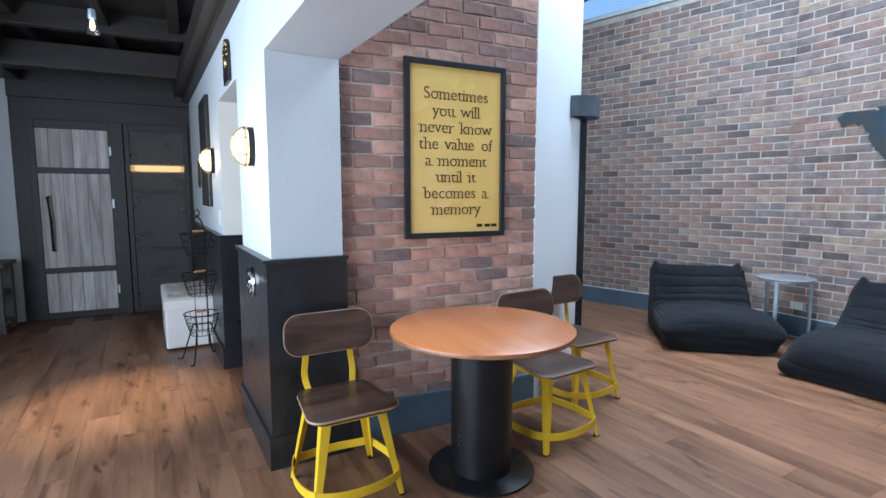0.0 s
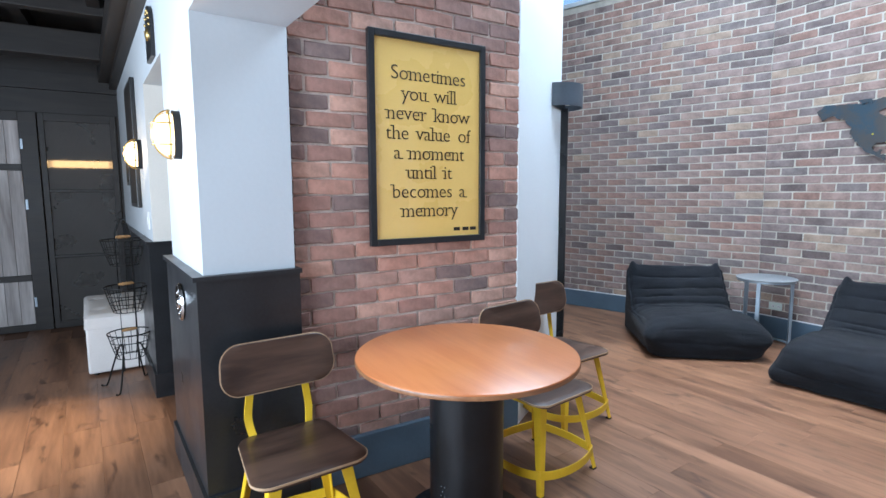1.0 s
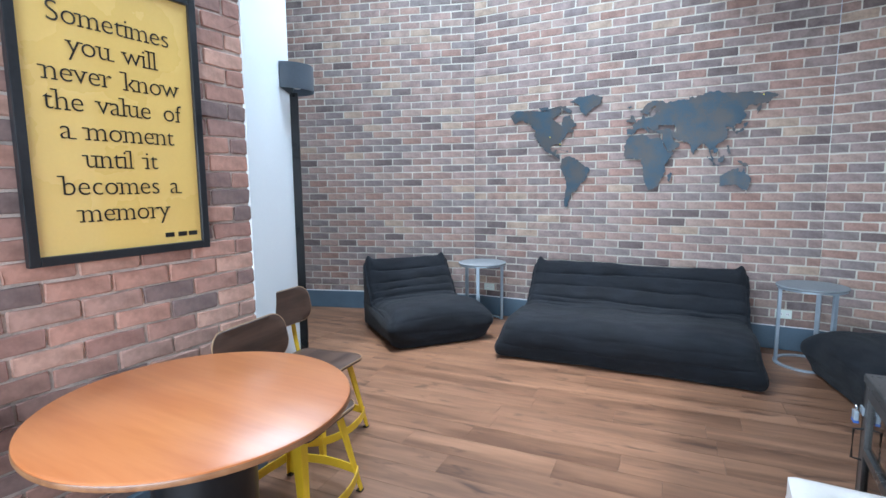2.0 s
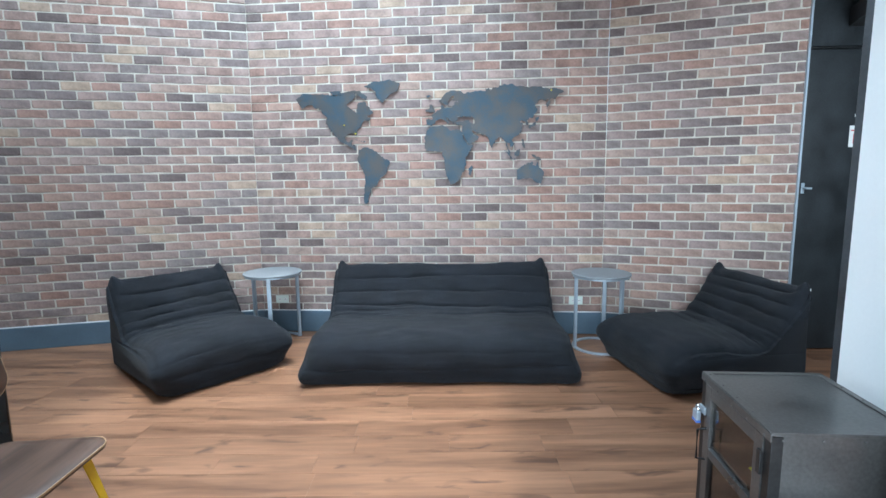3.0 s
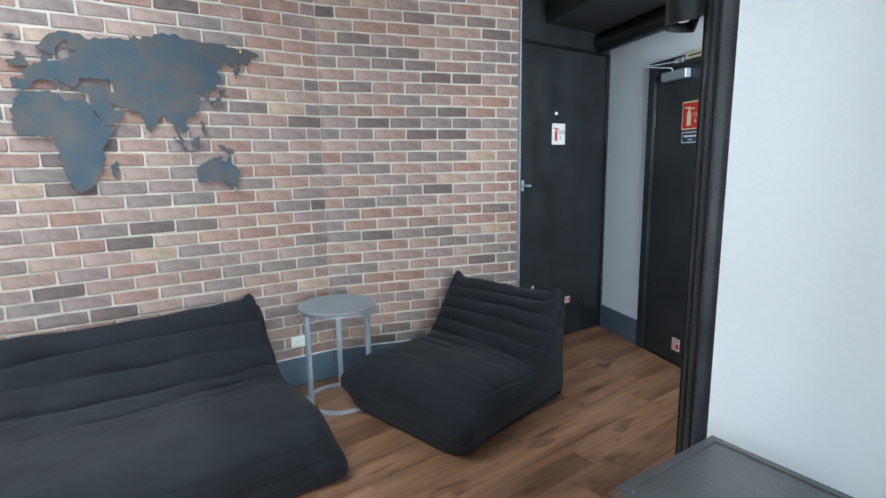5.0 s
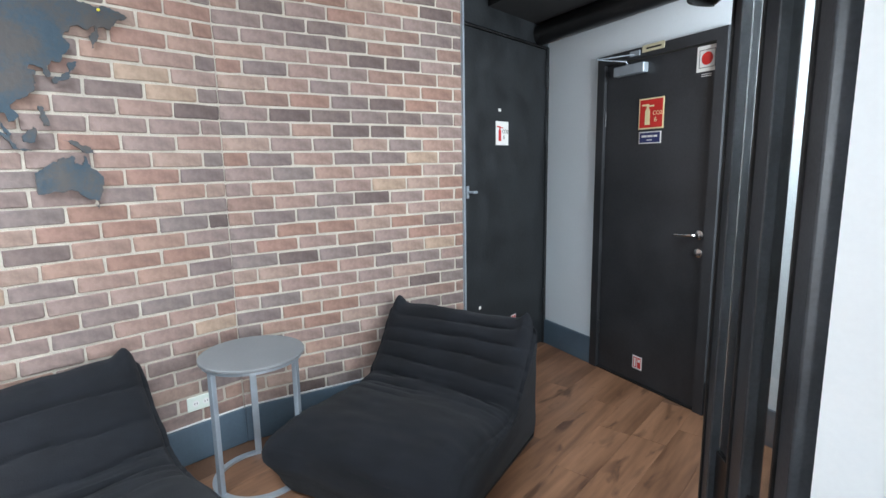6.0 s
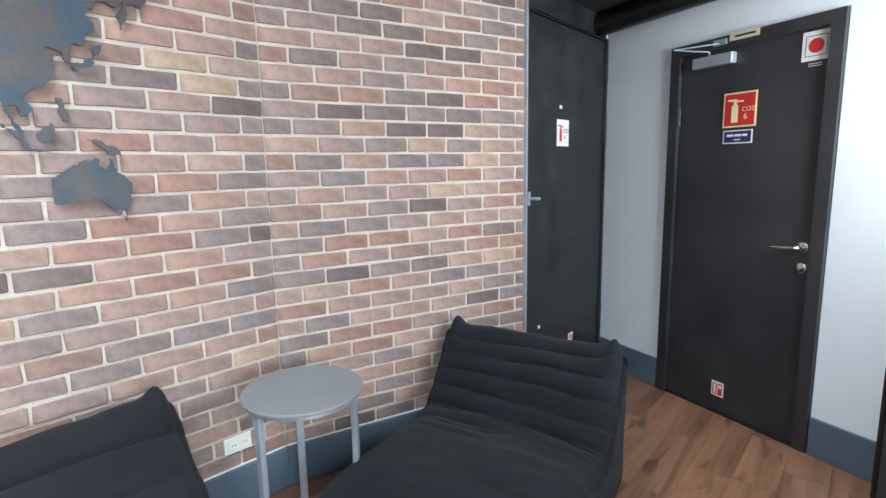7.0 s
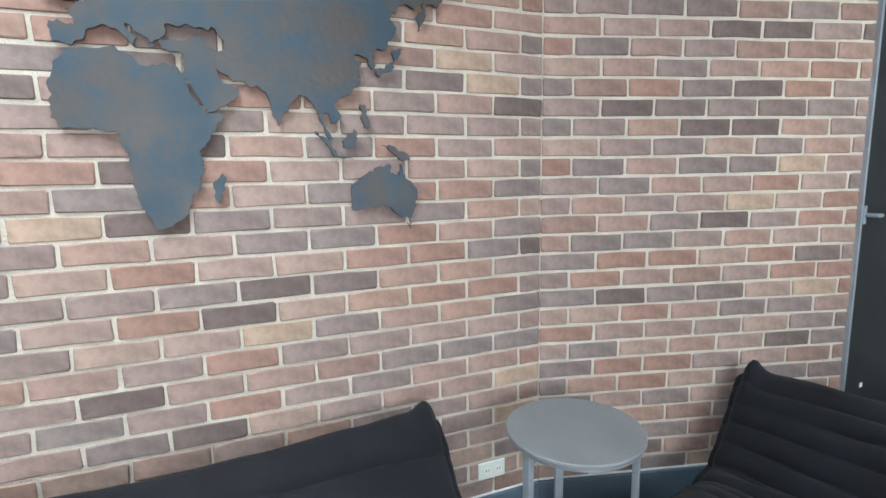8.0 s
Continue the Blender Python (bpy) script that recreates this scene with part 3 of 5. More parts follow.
def seat_mesh(width, back_seams, seed, split=False, deep=1.0, corner=0.07):
    """A legless quilted seat, one soft body: its side outline drawn along its width, with seams sewn across, puckers in the bend and pulled-out corners."""
    prof = [Vector((p.x * deep, p.y, 0)) for p in smooth_line([
        (0.09, 0.006, 0), (0.0, 0.012, 0), (-0.02, 0.05, 0), (-0.04, 0.12, 0), (-0.045, 0.19, 0), (-0.025, 0.265, 0), (0.045, 0.318, 0), (0.18, 0.348, 0), (0.40, 0.345, 0),
        (0.58, 0.325, 0), (0.69, 0.338, 0), (0.765, 0.405, 0), (0.84, 0.49, 0), (0.91, 0.58, 0), (0.97, 0.645, 0), (1.015, 0.668, 0), (1.055, 0.655, 0),
        (1.075, 0.60, 0), (1.08, 0.46, 0), (1.085, 0.28, 0), (1.075, 0.12, 0), (1.035, 0.012, 0)], 12)]
    n = len(prof)
    length = [0.0]
    for a, b in zip(prof, prof[1:]):
        length.append(length[-1] + (b - a).length)
    normal = []
    for i in range(n):
        t = prof[min(i + 1, n - 1)] - prof[max(i - 1, 0)]
        normal.append(Vector((-t.y, t.x, 0)).normalized())
    bend = length[min(range(n), key=lambda i: (prof[i].x - 0.69 * deep) ** 2 + (prof[i].y - 0.338) ** 2)]
    peak = length[min(range(n), key=lambda i: (prof[i].x - 1.015 * deep) ** 2 + (prof[i].y - 0.668) ** 2)]
    nose = length[min(range(n), key=lambda i: (prof[i].x + 0.045) ** 2 + (prof[i].y - 0.19) ** 2)]
    lines = [(bend + f * (peak - bend), 0.019, 0.0085) for f in back_seams] + [(nose - 0.06, 0.009, 0.006), (nose + 0.05, 0.004, 0.006)]
    puckers = [(bend - 0.16, 0.008, 7.7), (bend - 0.085, 0.014, 1.0), (bend - 0.045, 0.018, 2.3), (bend - 0.005, 0.018, 4.1), (bend + 0.035, 0.012, 5.7)]
    cols = max(44, int(width / 0.02))
    R = 0.13
    bm = bmesh.new()
    grid = []
    for c in range(cols + 1):
        q = c / cols
        q = 0.5 - 0.5 * math.cos(math.pi * (0.12 + 0.76 * q)) / math.cos(math.pi * 0.12)
        y = (q - 0.5) * width
        e = min(q, 1 - q) * width
        inset = R - math.sqrt(max(0.0, R * R - (R - e) ** 2)) if e < R else 0.0
        row = []
        for i in range(n):
            p, d = prof[i], length[i]
            push = -inset * ((0.12 if corner < 0.1 else 0.34) + (0.3 if corner < 0.1 else 0.1) * ease(min(1, max(0, (p.y - 0.03) / 0.2))))
            hold = 0.5 + 0.5 * min(1, e / 0.15)
            # sewn seams: a sharp valley between two plump rolls
            for at, depth, wide in lines:
                at += 0.016 * math.sin(2.2 * y + 9 * at + seed) + 0.014 * noise.noise(Vector((y * 5, at * 4, seed)))
                off = abs(d - at)
                push -= depth * hold * math.exp(-off / wide) * (0.75 + 0.9 * noise.noise(Vector((y * 3, at * 7, seed + 2))))
                push += 0.22 * depth * hold * math.exp(-(((off - 0.05) / 0.035) ** 2))
            # cloth gathered in the bend, each pucker running out along the width
            for at, depth, ph in puckers:
                at += 0.022 * math.sin(2.6 * y + ph + seed) + 0.016 * noise.noise(Vector((y * 4, ph, seed)))
                live = max(0.0, 0.45 + 1.4 * noise.noise(Vector((y * 2.4, ph * 3, seed + 4))))
                push -= 1.5 * depth * min(1.3, live) * math.exp(-abs(d - at) / 0.0085)
            if split:
                push -= 0.009 * math.exp(-abs(y - 0.02) / 0.007) * (1 if 0.12 < d - nose + 0.05 < 0.42 else 0)
            v = noise.noise(Vector((d * 4, y * 3.2, seed)))
            push += 0.016 * v + 0.006 * noise.noise(Vector((d * 15, y * 7, seed + 7))) + 0.0016 * noise.noise(Vector((d * 42, y * 16, seed + 11)))
            x, z = p.x + normal[i].x * push, p.y + normal[i].y * push
            z += 0.014 * math.cos(math.pi * (q - 0.5)) * (1 if nose < d < bend else 0)
            # drawn-up ears at the top, pulled-out corners at the foot
            if p.y > 0.56:
                z += 0.05 * math.exp(-((e - 0.035) / 0.035) ** 2) * (p.y - 0.56) / 0.1
            pull = math.exp(-(((z - corner) / 0.1) ** 2)) * math.exp(-(((p.x + 0.03) / 0.2) ** 2)) * math.exp(-((e / 0.1) ** 2))
            row.append(bm.verts.new((x - 0.05 * pull, y + math.copysign(0.05 * pull, y), max(0.002, z))))
        grid.append(row)
    for a, b in zip(grid, grid[1:]):
        for i in range(n - 1):
            bm.faces.new((a[i], a[i + 1], b[i + 1], b[i]))
        bm.faces.new((a[n - 1], a[0], b[0], b[n - 1]))
    for row, sgn in ((grid[0], -1), (grid[-1], 1)):
        prev = row
        for k, out in ((0.985, 0.008), (0.95, 0.016), (0.9, 0.02)):
            ring = []
            for v in row:
                mid = Vector((0.42, v.co.y, 0.18)).lerp(Vector((0.9 * deep, v.co.y, 0.34)), ease(min(1, max(0, (v.co.x - 0.3) / 0.65))))
                w = mid + (v.co - mid) * k
                w.y = v.co.y + sgn * (out + 0.008 * noise.noise(Vector((w.x * 7, w.z * 7, seed))))
                ring.append(bm.verts.new(w))
            for i in range(n):
                bm.faces.new((prev[i], prev[(i + 1) % n], ring[(i + 1) % n], ring[i]))
            prev = ring
        for tri in tessellate_polygon([[Vector((v.co.x, v.co.z, 0)) for v in prev]]):
            if len(set(tri)) == 3:
                bm.faces.new([prev[i] for i in tri])
    return bm


def lounge_seat(name, width, at, facing, label, category, seed, seams, split=False, deep=1.0, corner=0.07):
    """Origin at the middle of the front edge; local -x faces the sitter's way."""
    ob = thing(name, pose(at[0], at[1], 0, 0, 0, math.degrees(math.atan2(-facing[1], -facing[0]))), label, category, "black quilted lounge seats")
    part("upholstery", seat_mesh(width, seams, seed, split, deep, corner), M_fabric, ob, soft=True)
    part("underside", box(bmesh.new(), 0.12, -width / 2 + 0.06, 0.0, 0.96 * deep, width / 2 - 0.06, 0.03, bevel=0.01), M_fabric, ob)
    return ob


lounge_seat("sofa", 1.80, (4.205, 1.285), (-1, -0.06), "wide black quilted legless sofa against the brick wall", "sofa", 2.0, (0.13, 0.40, 0.69), True)
lounge_seat("lounge_chair", 0.88, (4.20, 2.78), (-0.61, -0.79), "black quilted legless lounge chair with deep back folds", "lounge chair", 5.0, (0.02, 0.2, 0.42, 0.70), deep=0.92, corner=0.19)
lounge_seat("lounge_chair", 0.88, (4.45, -0.09), (-0.25, 0.97), "black quilted legless lounge chair beside the black door", "lounge chair", 9.0, (0.05, 0.22, 0.42, 0.62, 0.82), deep=0.93, corner=0.19)


# ---- side tables ----
def side_table(at, z, r, turn):
    ob = thing("side_table", pose(at[0], at[1], 0, 0, 0, turn), "round grey side table on silver flat-bar legs", "side table", "silver side tables")
    part("tabletop", lathe(bmesh.new(), [(r - 0.006, z - 0.016), (r, z - 0.012), (r, z - 0.003), (r - 0.003, z)], 56), M_alu_top, ob, "dull grey round top", soft=True)
    part("rim", lathe(bmesh.new(), [(r - 0.03, z - 0.03), (r - 0.012, z - 0.03), (r - 0.012, z - 0.017), (r - 0.03, z - 0.017)], 56, cap=False), M_alu, ob, soft=True)
    rr = r - 0.03
    for a in (-75, 45, 165):
        c, s = math.cos(radians(a)), math.sin(radians(a))
        m = Matrix.Rotation(radians(a), 4, "Z")
        part("leg", box(bmesh.new(), rr - 0.011, -0.016, 0.012, rr + 0.011, 0.016, z - 0.03, m=m, bevel=0.002), M_alu, ob)
    ring = [(rr * math.cos(radians(a)), rr * math.sin(radians(a)), 0.007) for a in range(-78, 170, 6)]
    part("base_ring", sweep(bmesh.new(), ring, 0.03, 0.012), M_alu, ob, "open flat-bar ring on the floor")
    return ob


side_table((5.10, 2.80), 0.62, 0.245, 28)
side_table((5.045, 0.025), 0.625, 0.235, 53)

# ---- round table ----
TX, TY = 1.31, 2.055
ob = thing("round_table", pose(TX, TY, 0), "round orange wooden table on a thick black steel pipe", "table")
part("tabletop", lathe(bmesh.new(), [(0.44, 0.722), (0.456, 0.725), (0.461, 0.733), (0.460, 0.747), (0.453, 0.752)], 96), M_table, ob, "orange lacquered round top", soft=True)
part("edge_band", lathe(bmesh.new(), [(0.4612, 0.727), (0.4625, 0.73), (0.4625, 0.74), (0.4612, 0.743)], 96, cap=False), M_rim, ob, "brown varnished plywood edge", soft=True)
part("column", lathe(bmesh.new(), [(0.152, 0.018), (0.156, 0.02), (0.156, 0.712), (0.152, 0.713)], 48), M_steel_black, ob, soft=True)
part("base_plate", lathe(bmesh.new(), [(0.265, 0.0), (0.27, 0.004), (0.27, 0.014), (0.265, 0.018)], 64), M_steel_black, ob, soft=True)
part("top_flange", lathe(bmesh.new(), [(0.19, 0.708), (0.19, 0.7215)], 32), M_steel_black, ob, soft=True)
for zz in (0.2, 0.62):
    for a, dz in ((196, 0.02), (203, 0.02), (196, -0.02), (203, -0.02), (199, 0.0)):
        m = Matrix.Rotation(radians(a), 4, "Z") @ Matrix.Translation((0.155, 0, zz + dz)) @ Matrix.Rotation(math.pi / 2, 4, "Y")
        part("rivet", lathe(bmesh.new(), [(0.007, 0.0), (0.006, 0.004), (0.003, 0.006)], 10, m=m), M_steel_black, ob, soft=True)


# ---- chairs ----
def shell(bm, outline, thick, bend, m=I4):
    """A thin pressed-ply sheet: a rounded outline filled on a grid of rings and bent by bend(x, y)."""
    n = len(outline)
    top, bot = [], []
    for k in (1.0, 0.97, 0.8, 0.55, 0.3):
        top.append([bm.verts.new(m @ Vector((x * k, y * k, bend(x * k, y * k) + (thick if k < 1 else thick * 0.75)))) for x, y in outline])
        bot.append([bm.verts.new(m @ Vector((x * k, y * k, bend(x * k, y * k) + (0 if k < 1 else thick * 0.25)))) for x, y in outline])
    for rings, flip in ((top, False), (bot, True)):
        for a, b in zip(rings, rings[1:]):
            for i in range(n):
                f = (a[i], a[(i + 1) % n], b[(i + 1) % n], b[i])
                bm.faces.new(f[::-1] if flip else f)
        bm.faces.new(rings[-1] if not flip else rings[-1][::-1])
    for i in range(n):
        bm.faces.new((bot[0][i], bot[0][(i + 1) % n], top[0][(i + 1) % n], top[0][i]))
    return bm


def rounded(w0, w1, d0, d1, r, seg=6):
    """A rounded four-sided outline, w0 wide at d0 and w1 wide at d1."""
    out = []
    for cx, cy, a0 in ((w1 / 2 - r, d1 - r, 0), (-w1 / 2 + r, d1 - r, 90), (-w0 / 2 + r, d0 + r, 180), (w0 / 2 - r, d0 + r, 270)):
        for i in range(seg + 1):
            a = radians(a0 + 90 * i / seg)
            out.append((cx + r * math.cos(a), cy + r * math.sin(a)))
    return out


def taper_leg(bm, a, b, wa, wb, t):
    """A folded steel leg, wider at its top: an angle of two plates."""
    a, b = Vector(a), Vector(b)
    for ax in (Vector((1, 0, 0)), Vector((0, 1, 0))):
        s = 1 if a.dot(ax) < 0 else -1
        other = Vector((0, 1, 0)) if ax.x else Vector((1, 0, 0))
        vs = []
        for p, w in ((a, wa), (b, wb)):
            for u in (0, w):
                for k in (-t / 2, t / 2):
                    vs.append(bm.verts.new(p + ax * (s * u) + other * k))
        for f in ((0, 1, 3, 2), (4, 6, 7, 5), (0, 4, 5, 1), (2, 3, 7, 6), (0, 2, 6, 4), (1, 5, 7, 3)):
            bm.faces.new([vs[i] for i in f])
    return bm


def chair():
    ob = thing("dining_chair", I4, "walnut plywood chair on a bright yellow steel frame", "chair", "yellow-legged chairs")
    seat_z = 0.422
    out = rounded(0.43, 0.37, -0.20, 0.20, 0.065)
    seat = part("seat", shell(bmesh.new(), out, 0.014, lambda x, y: seat_z + 0.10 * x * x + (0.012 if y > 0.1 else 0) * (y - 0.1) * 8 - 0.25 * max(0, -y - 0.12) ** 2 * 6), M_walnut, ob, "dark walnut plywood seat", soft=True)
    part("edge_veneer", sweep(bmesh.new(), [(x * 1.003, y * 1.003, seat_z + 0.007 + 0.10 * x * x) for x, y in out], 0.003, 0.008, closed=True), M_edge, seat, "pale layered plywood edge")
    # back: a bent sheet on two bars, leaning slightly
    mb = Matrix.Translation((0, 0.225, 0.715)) @ Matrix.Rotation(radians(80), 4, "X")
    bo = rounded(0.455, 0.45, -0.10, 0.10, 0.075, 8)
    back = part("backrest", shell(bmesh.new(), bo, 0.013, lambda x, y: 0.45 * x * x, mb), M_walnut, ob, "dark walnut plywood back", soft=True)
    part("edge_veneer", sweep(bmesh.new(), [mb @ Vector((x * 1.004, y * 1.004, 0.45 * x * x + 0.0065)) for x, y in bo], 0.007, 0.003, closed=True, up=(0, -1, 0.17)), M_edge, back, "pale layered plywood edge")
    for s in (-1, 1):
        line = smooth_line([(s * 0.10, 0.12, 0.408), (s * 0.11, 0.19, 0.42), (s * 0.125, 0.228, 0.50), (s * 0.115, 0.235, 0.60), (s * 0.105, 0.238, 0.70)], 6)
        part("back_bar", sweep(bmesh.new(), line, 0.03, 0.006, up=(0, 1, 0.3)), M_yellow, ob)
    feet = {}
    for sx in (-1, 1):
        for sy in (-1, 1):
            top, foot = (sx * 0.15, sy * 0.14, 0.415), (sx * 0.215, sy * 0.205, 0.0)
            feet[sx, sy] = (top, foot)
            leg = part("leg", taper_leg(bmesh.new(), top, foot, 0.045, 0.022, 0.004), M_yellow, ob)
            part("foot_pad", box(bmesh.new(), foot[0] - sx * 0.024, foot[1] - sy * 0.024, 0, foot[0] + sx * 0.003, foot[1] + sy * 0.003, 0.008), M_ink, leg)
    # bowed stretchers between the legs, and rails under the seat
    for (a, b), bow in ((((-1, -1), (1, -1)), (0, 1)), (((1, -1), (1, 1)), (-1, 0)), (((1, 1), (-1, 1)), (0, -1)), (((-1, 1), (-1, -1)), (1, 0))):
        pa, pb = (Vector(feet[k][0]).lerp(Vector(feet[k][1]), 0.77) for k in (a, b))
        mid = (pa + pb) / 2
        line = []
        for i in range(13):
            t = i / 12
            p = pa.lerp(pb, t)
            sag = 4 * t * (1 - t)
            line.append((p.x - bow[0] * 0.04 * sag, p.y - bow[1] * 0.04 * sag, p.z + 0.012 * (1 - sag) ** 2 - 0.004))
        part("stretcher", sweep(bmesh.new(), line, 0.005, 0.042), M_yellow, ob)
        ta, tb = Vector(feet[a][0]), Vector(feet[b][0])
        part("seat_rail", sweep(bmesh.new(), [ta + Vector((0, 0, -0.014)), tb + Vector((0, 0, -0.014))], 0.005, 0.03), M_yellow, ob)
    return ob


first = chair()
first.matrix_world = pose(0.638, 2.20, 0, 0, 0, 4)
copy_thing(first, pose(1.865, 2.23, 0, 0, 0, 8))
copy_thing(first, pose(2.40, 2.605, 0, 0, 0, 5))

# ---- steel cabinet ----
CX0, CX1, CY0, CY1, CZ = 2.40, 2.885, -0.33, 0.105, 0.635
ob = thing("steel_cabinet", pose(0, 0, 0), "riveted raw steel cabinet with a padlocked glazed door", "cabinet")
for nm, a in (("side_panel", (CX0, CY0, 0.03, CX0 + 0.006, CY1 - 0.01, CZ - 0.01)), ("side_panel", (CX1 - 0.006, CY0, 0.03, CX1, CY1 - 0.01, CZ - 0.01)),
              ("back_panel", (CX0 + 0.006, CY0, 0.03, CX1 - 0.006, CY0 + 0.006, CZ - 0.01)), ("bottom", (CX0 + 0.006, CY0 + 0.006, 0.03, CX1 - 0.006, CY1 - 0.03, 0.045)),
              ("shelf", (CX0 + 0.006, CY0 + 0.006, 0.33, CX1 - 0.006, CY1 - 0.04, 0.342))):
    part(nm, box(bmesh.new(), *a), M_gun, ob)
part("top_plate", box(bmesh.new(), CX0 - 0.004, CY0 - 0.002, CZ - 0.01, CX1 + 0.004, CY1 + 0.004, CZ, bevel=0.003), M_gun, ob, "scuffed grey steel top")
for a in ((CX0 - 0.006, CY1 - 0.024, CX1 + 0.006, CY1 + 0.006), (CX0 - 0.006, CY0 - 0.004, CX1 + 0.006, CY0 + 0.02), (CX0 - 0.006, CY0 + 0.02, CX0 + 0.02, CY1 - 0.024), (CX1 - 0.02, CY0 + 0.02, CX1 + 0.006, CY1 - 0.024)):
    part("top_trim", box(bmesh.new(), a[0], a[1], CZ + 0.0004, a[2], a[3], CZ + 0.004, bevel=0.0012), M_gun, ob, "flat steel strip round the top")
part("front_trim", box(bmesh.new(), CX0 - 0.006, CY1 + 0.004, CZ - 0.028, CX1 + 0.006, CY1 + 0.0085, CZ - 0.001, bevel=0.001), M_gun, ob, "riveted steel angle along the top edge")
for x in (CX0 + 0.0, CX1 - 0.03):
    for y in (CY0, CY1 - 0.03):
        part("corner_angle", box(bmesh.new(), x - 0.004, y - 0.002, 0.0, x + 0.034, y + 0.034, CZ - 0.012, bevel=0.002), M_gun_trim, ob)
door = part("door", box(bmesh.new(), CX0 + 0.035, CY1 - 0.012, 0.05, CX0 + 0.085, CY1 + 0.008, CZ - 0.03), M_gun, ob, "framed steel door with a glass pane")
for a in ((CX1 - 0.085, 0.05, CX1 - 0.035, CZ - 0.03), (CX0 + 0.085, CZ - 0.075, CX1 - 0.085, CZ - 0.03), (CX0 + 0.085, 0.05, CX1 - 0.085, 0.09), (CX0 + 0.085, 0.325, CX1 - 0.085, 0.36)):
    part("door_rail", box(bmesh.new(), a[0], CY1 - 0.012, a[1], a[2], CY1 + 0.008, a[3], bevel=0.002), M_gun, door)
part("pane", box(bmesh.new(), CX0 + 0.08, CY1 - 0.008, 0.09, CX1 - 0.08, CY1 - 0.004, CZ - 0.075), M_glass, door)
for x in np.linspace(CX0 + 0.03, CX1 - 0.03, 5):
    for z in (CZ - 0.02,):
        m = Matrix.Translation((x, CY1 + 0.0085, z)) @ Matrix.Rotation(-math.pi / 2, 4, "X")
        part("rivet", lathe(bmesh.new(), [(0.0042, 0), (0.0035, 0.002), (0.0015, 0.003)], 10, m=m), M_gun, ob, soft=True)
    for y in (CY1 - 0.01, CY0 + 0.008):
        part("rivet", lathe(bmesh.new(), [(0.0042, CZ + 0.004), (0.0035, CZ + 0.006), (0.0015, CZ + 0.007)], 10, m=Matrix.Translation((x, y, 0))), M_gun, ob, soft=True)
for y in np.linspace(CY0 + 0.05, CY1 - 0.03, 4):
    for z in (CZ - 0.022, 0.36, 0.06):
        m = Matrix.Translation((CX0 - 0.004, y, z)) @ Matrix.Rotation(-math.pi / 2, 4, "Y")
        part("rivet", lathe(bmesh.new(), [(0.0042, 0), (0.0035, 0.002), (0.0015, 0.003)], 10, m=m), M_gun, ob, soft=True)
for z in (0.16, 0.52):
    part("hinge", box(bmesh.new(), CX0 + 0.028, CY1 + 0.008, z - 0.04, CX0 + 0.05, CY1 + 0.018, z + 0.04, bevel=0.002), M_gun_trim, ob)
part("hasp", box(bmesh.new(), CX1 - 0.055, CY1 + 0.008, 0.48, CX1 - 0.005, CY1 + 0.016, 0.51, bevel=0.002), M_alu, ob)
part("pull", sweep(bmesh.new(), [(CX1 - 0.06, CY1 + 0.006, 0.43), (CX1 - 0.06, CY1 + 0.04, 0.425), (CX1 - 0.06, CY1 + 0.04, 0.305), (CX1 - 0.06, CY1 + 0.006, 0.30)], 0.005), M_gun_trim, ob, soft=True)
ob = thing("padlock", pose(CX1 - 0.02, CY1 + 0.03, 0.47), "small brass-grey padlock with a blue bumper hanging on the cabinet", "padlock")
part("body", box(bmesh.new(), -0.02, -0.009, -0.02, 0.02, 0.009, 0.018, bevel=0.004), M_alu, ob)
part("bumper", box(bmesh.new(), -0.021, -0.01, -0.03, 0.021, 0.01, -0.019, bevel=0.003), M_lock_blue, ob, "blue plastic bumper")
part("shackle", sweep(bmesh.new(), [(0.013 * math.cos(a), 0, 0.022 + 0.018 * math.sin(a)) for a in np.linspace(0, math.pi, 12)], 0.0035), M_chrome, ob, soft=True)
ob = thing("scrap", pose(2.68, 0.0, 0.343), "crumpled yellow-green scrap on the cabinet's shelf", "litter")
part("paper", box(bmesh.new(), -0.014, -0.01, 0, 0.014, 0.01, 0.008, bevel=0.003), M_leaf, ob)


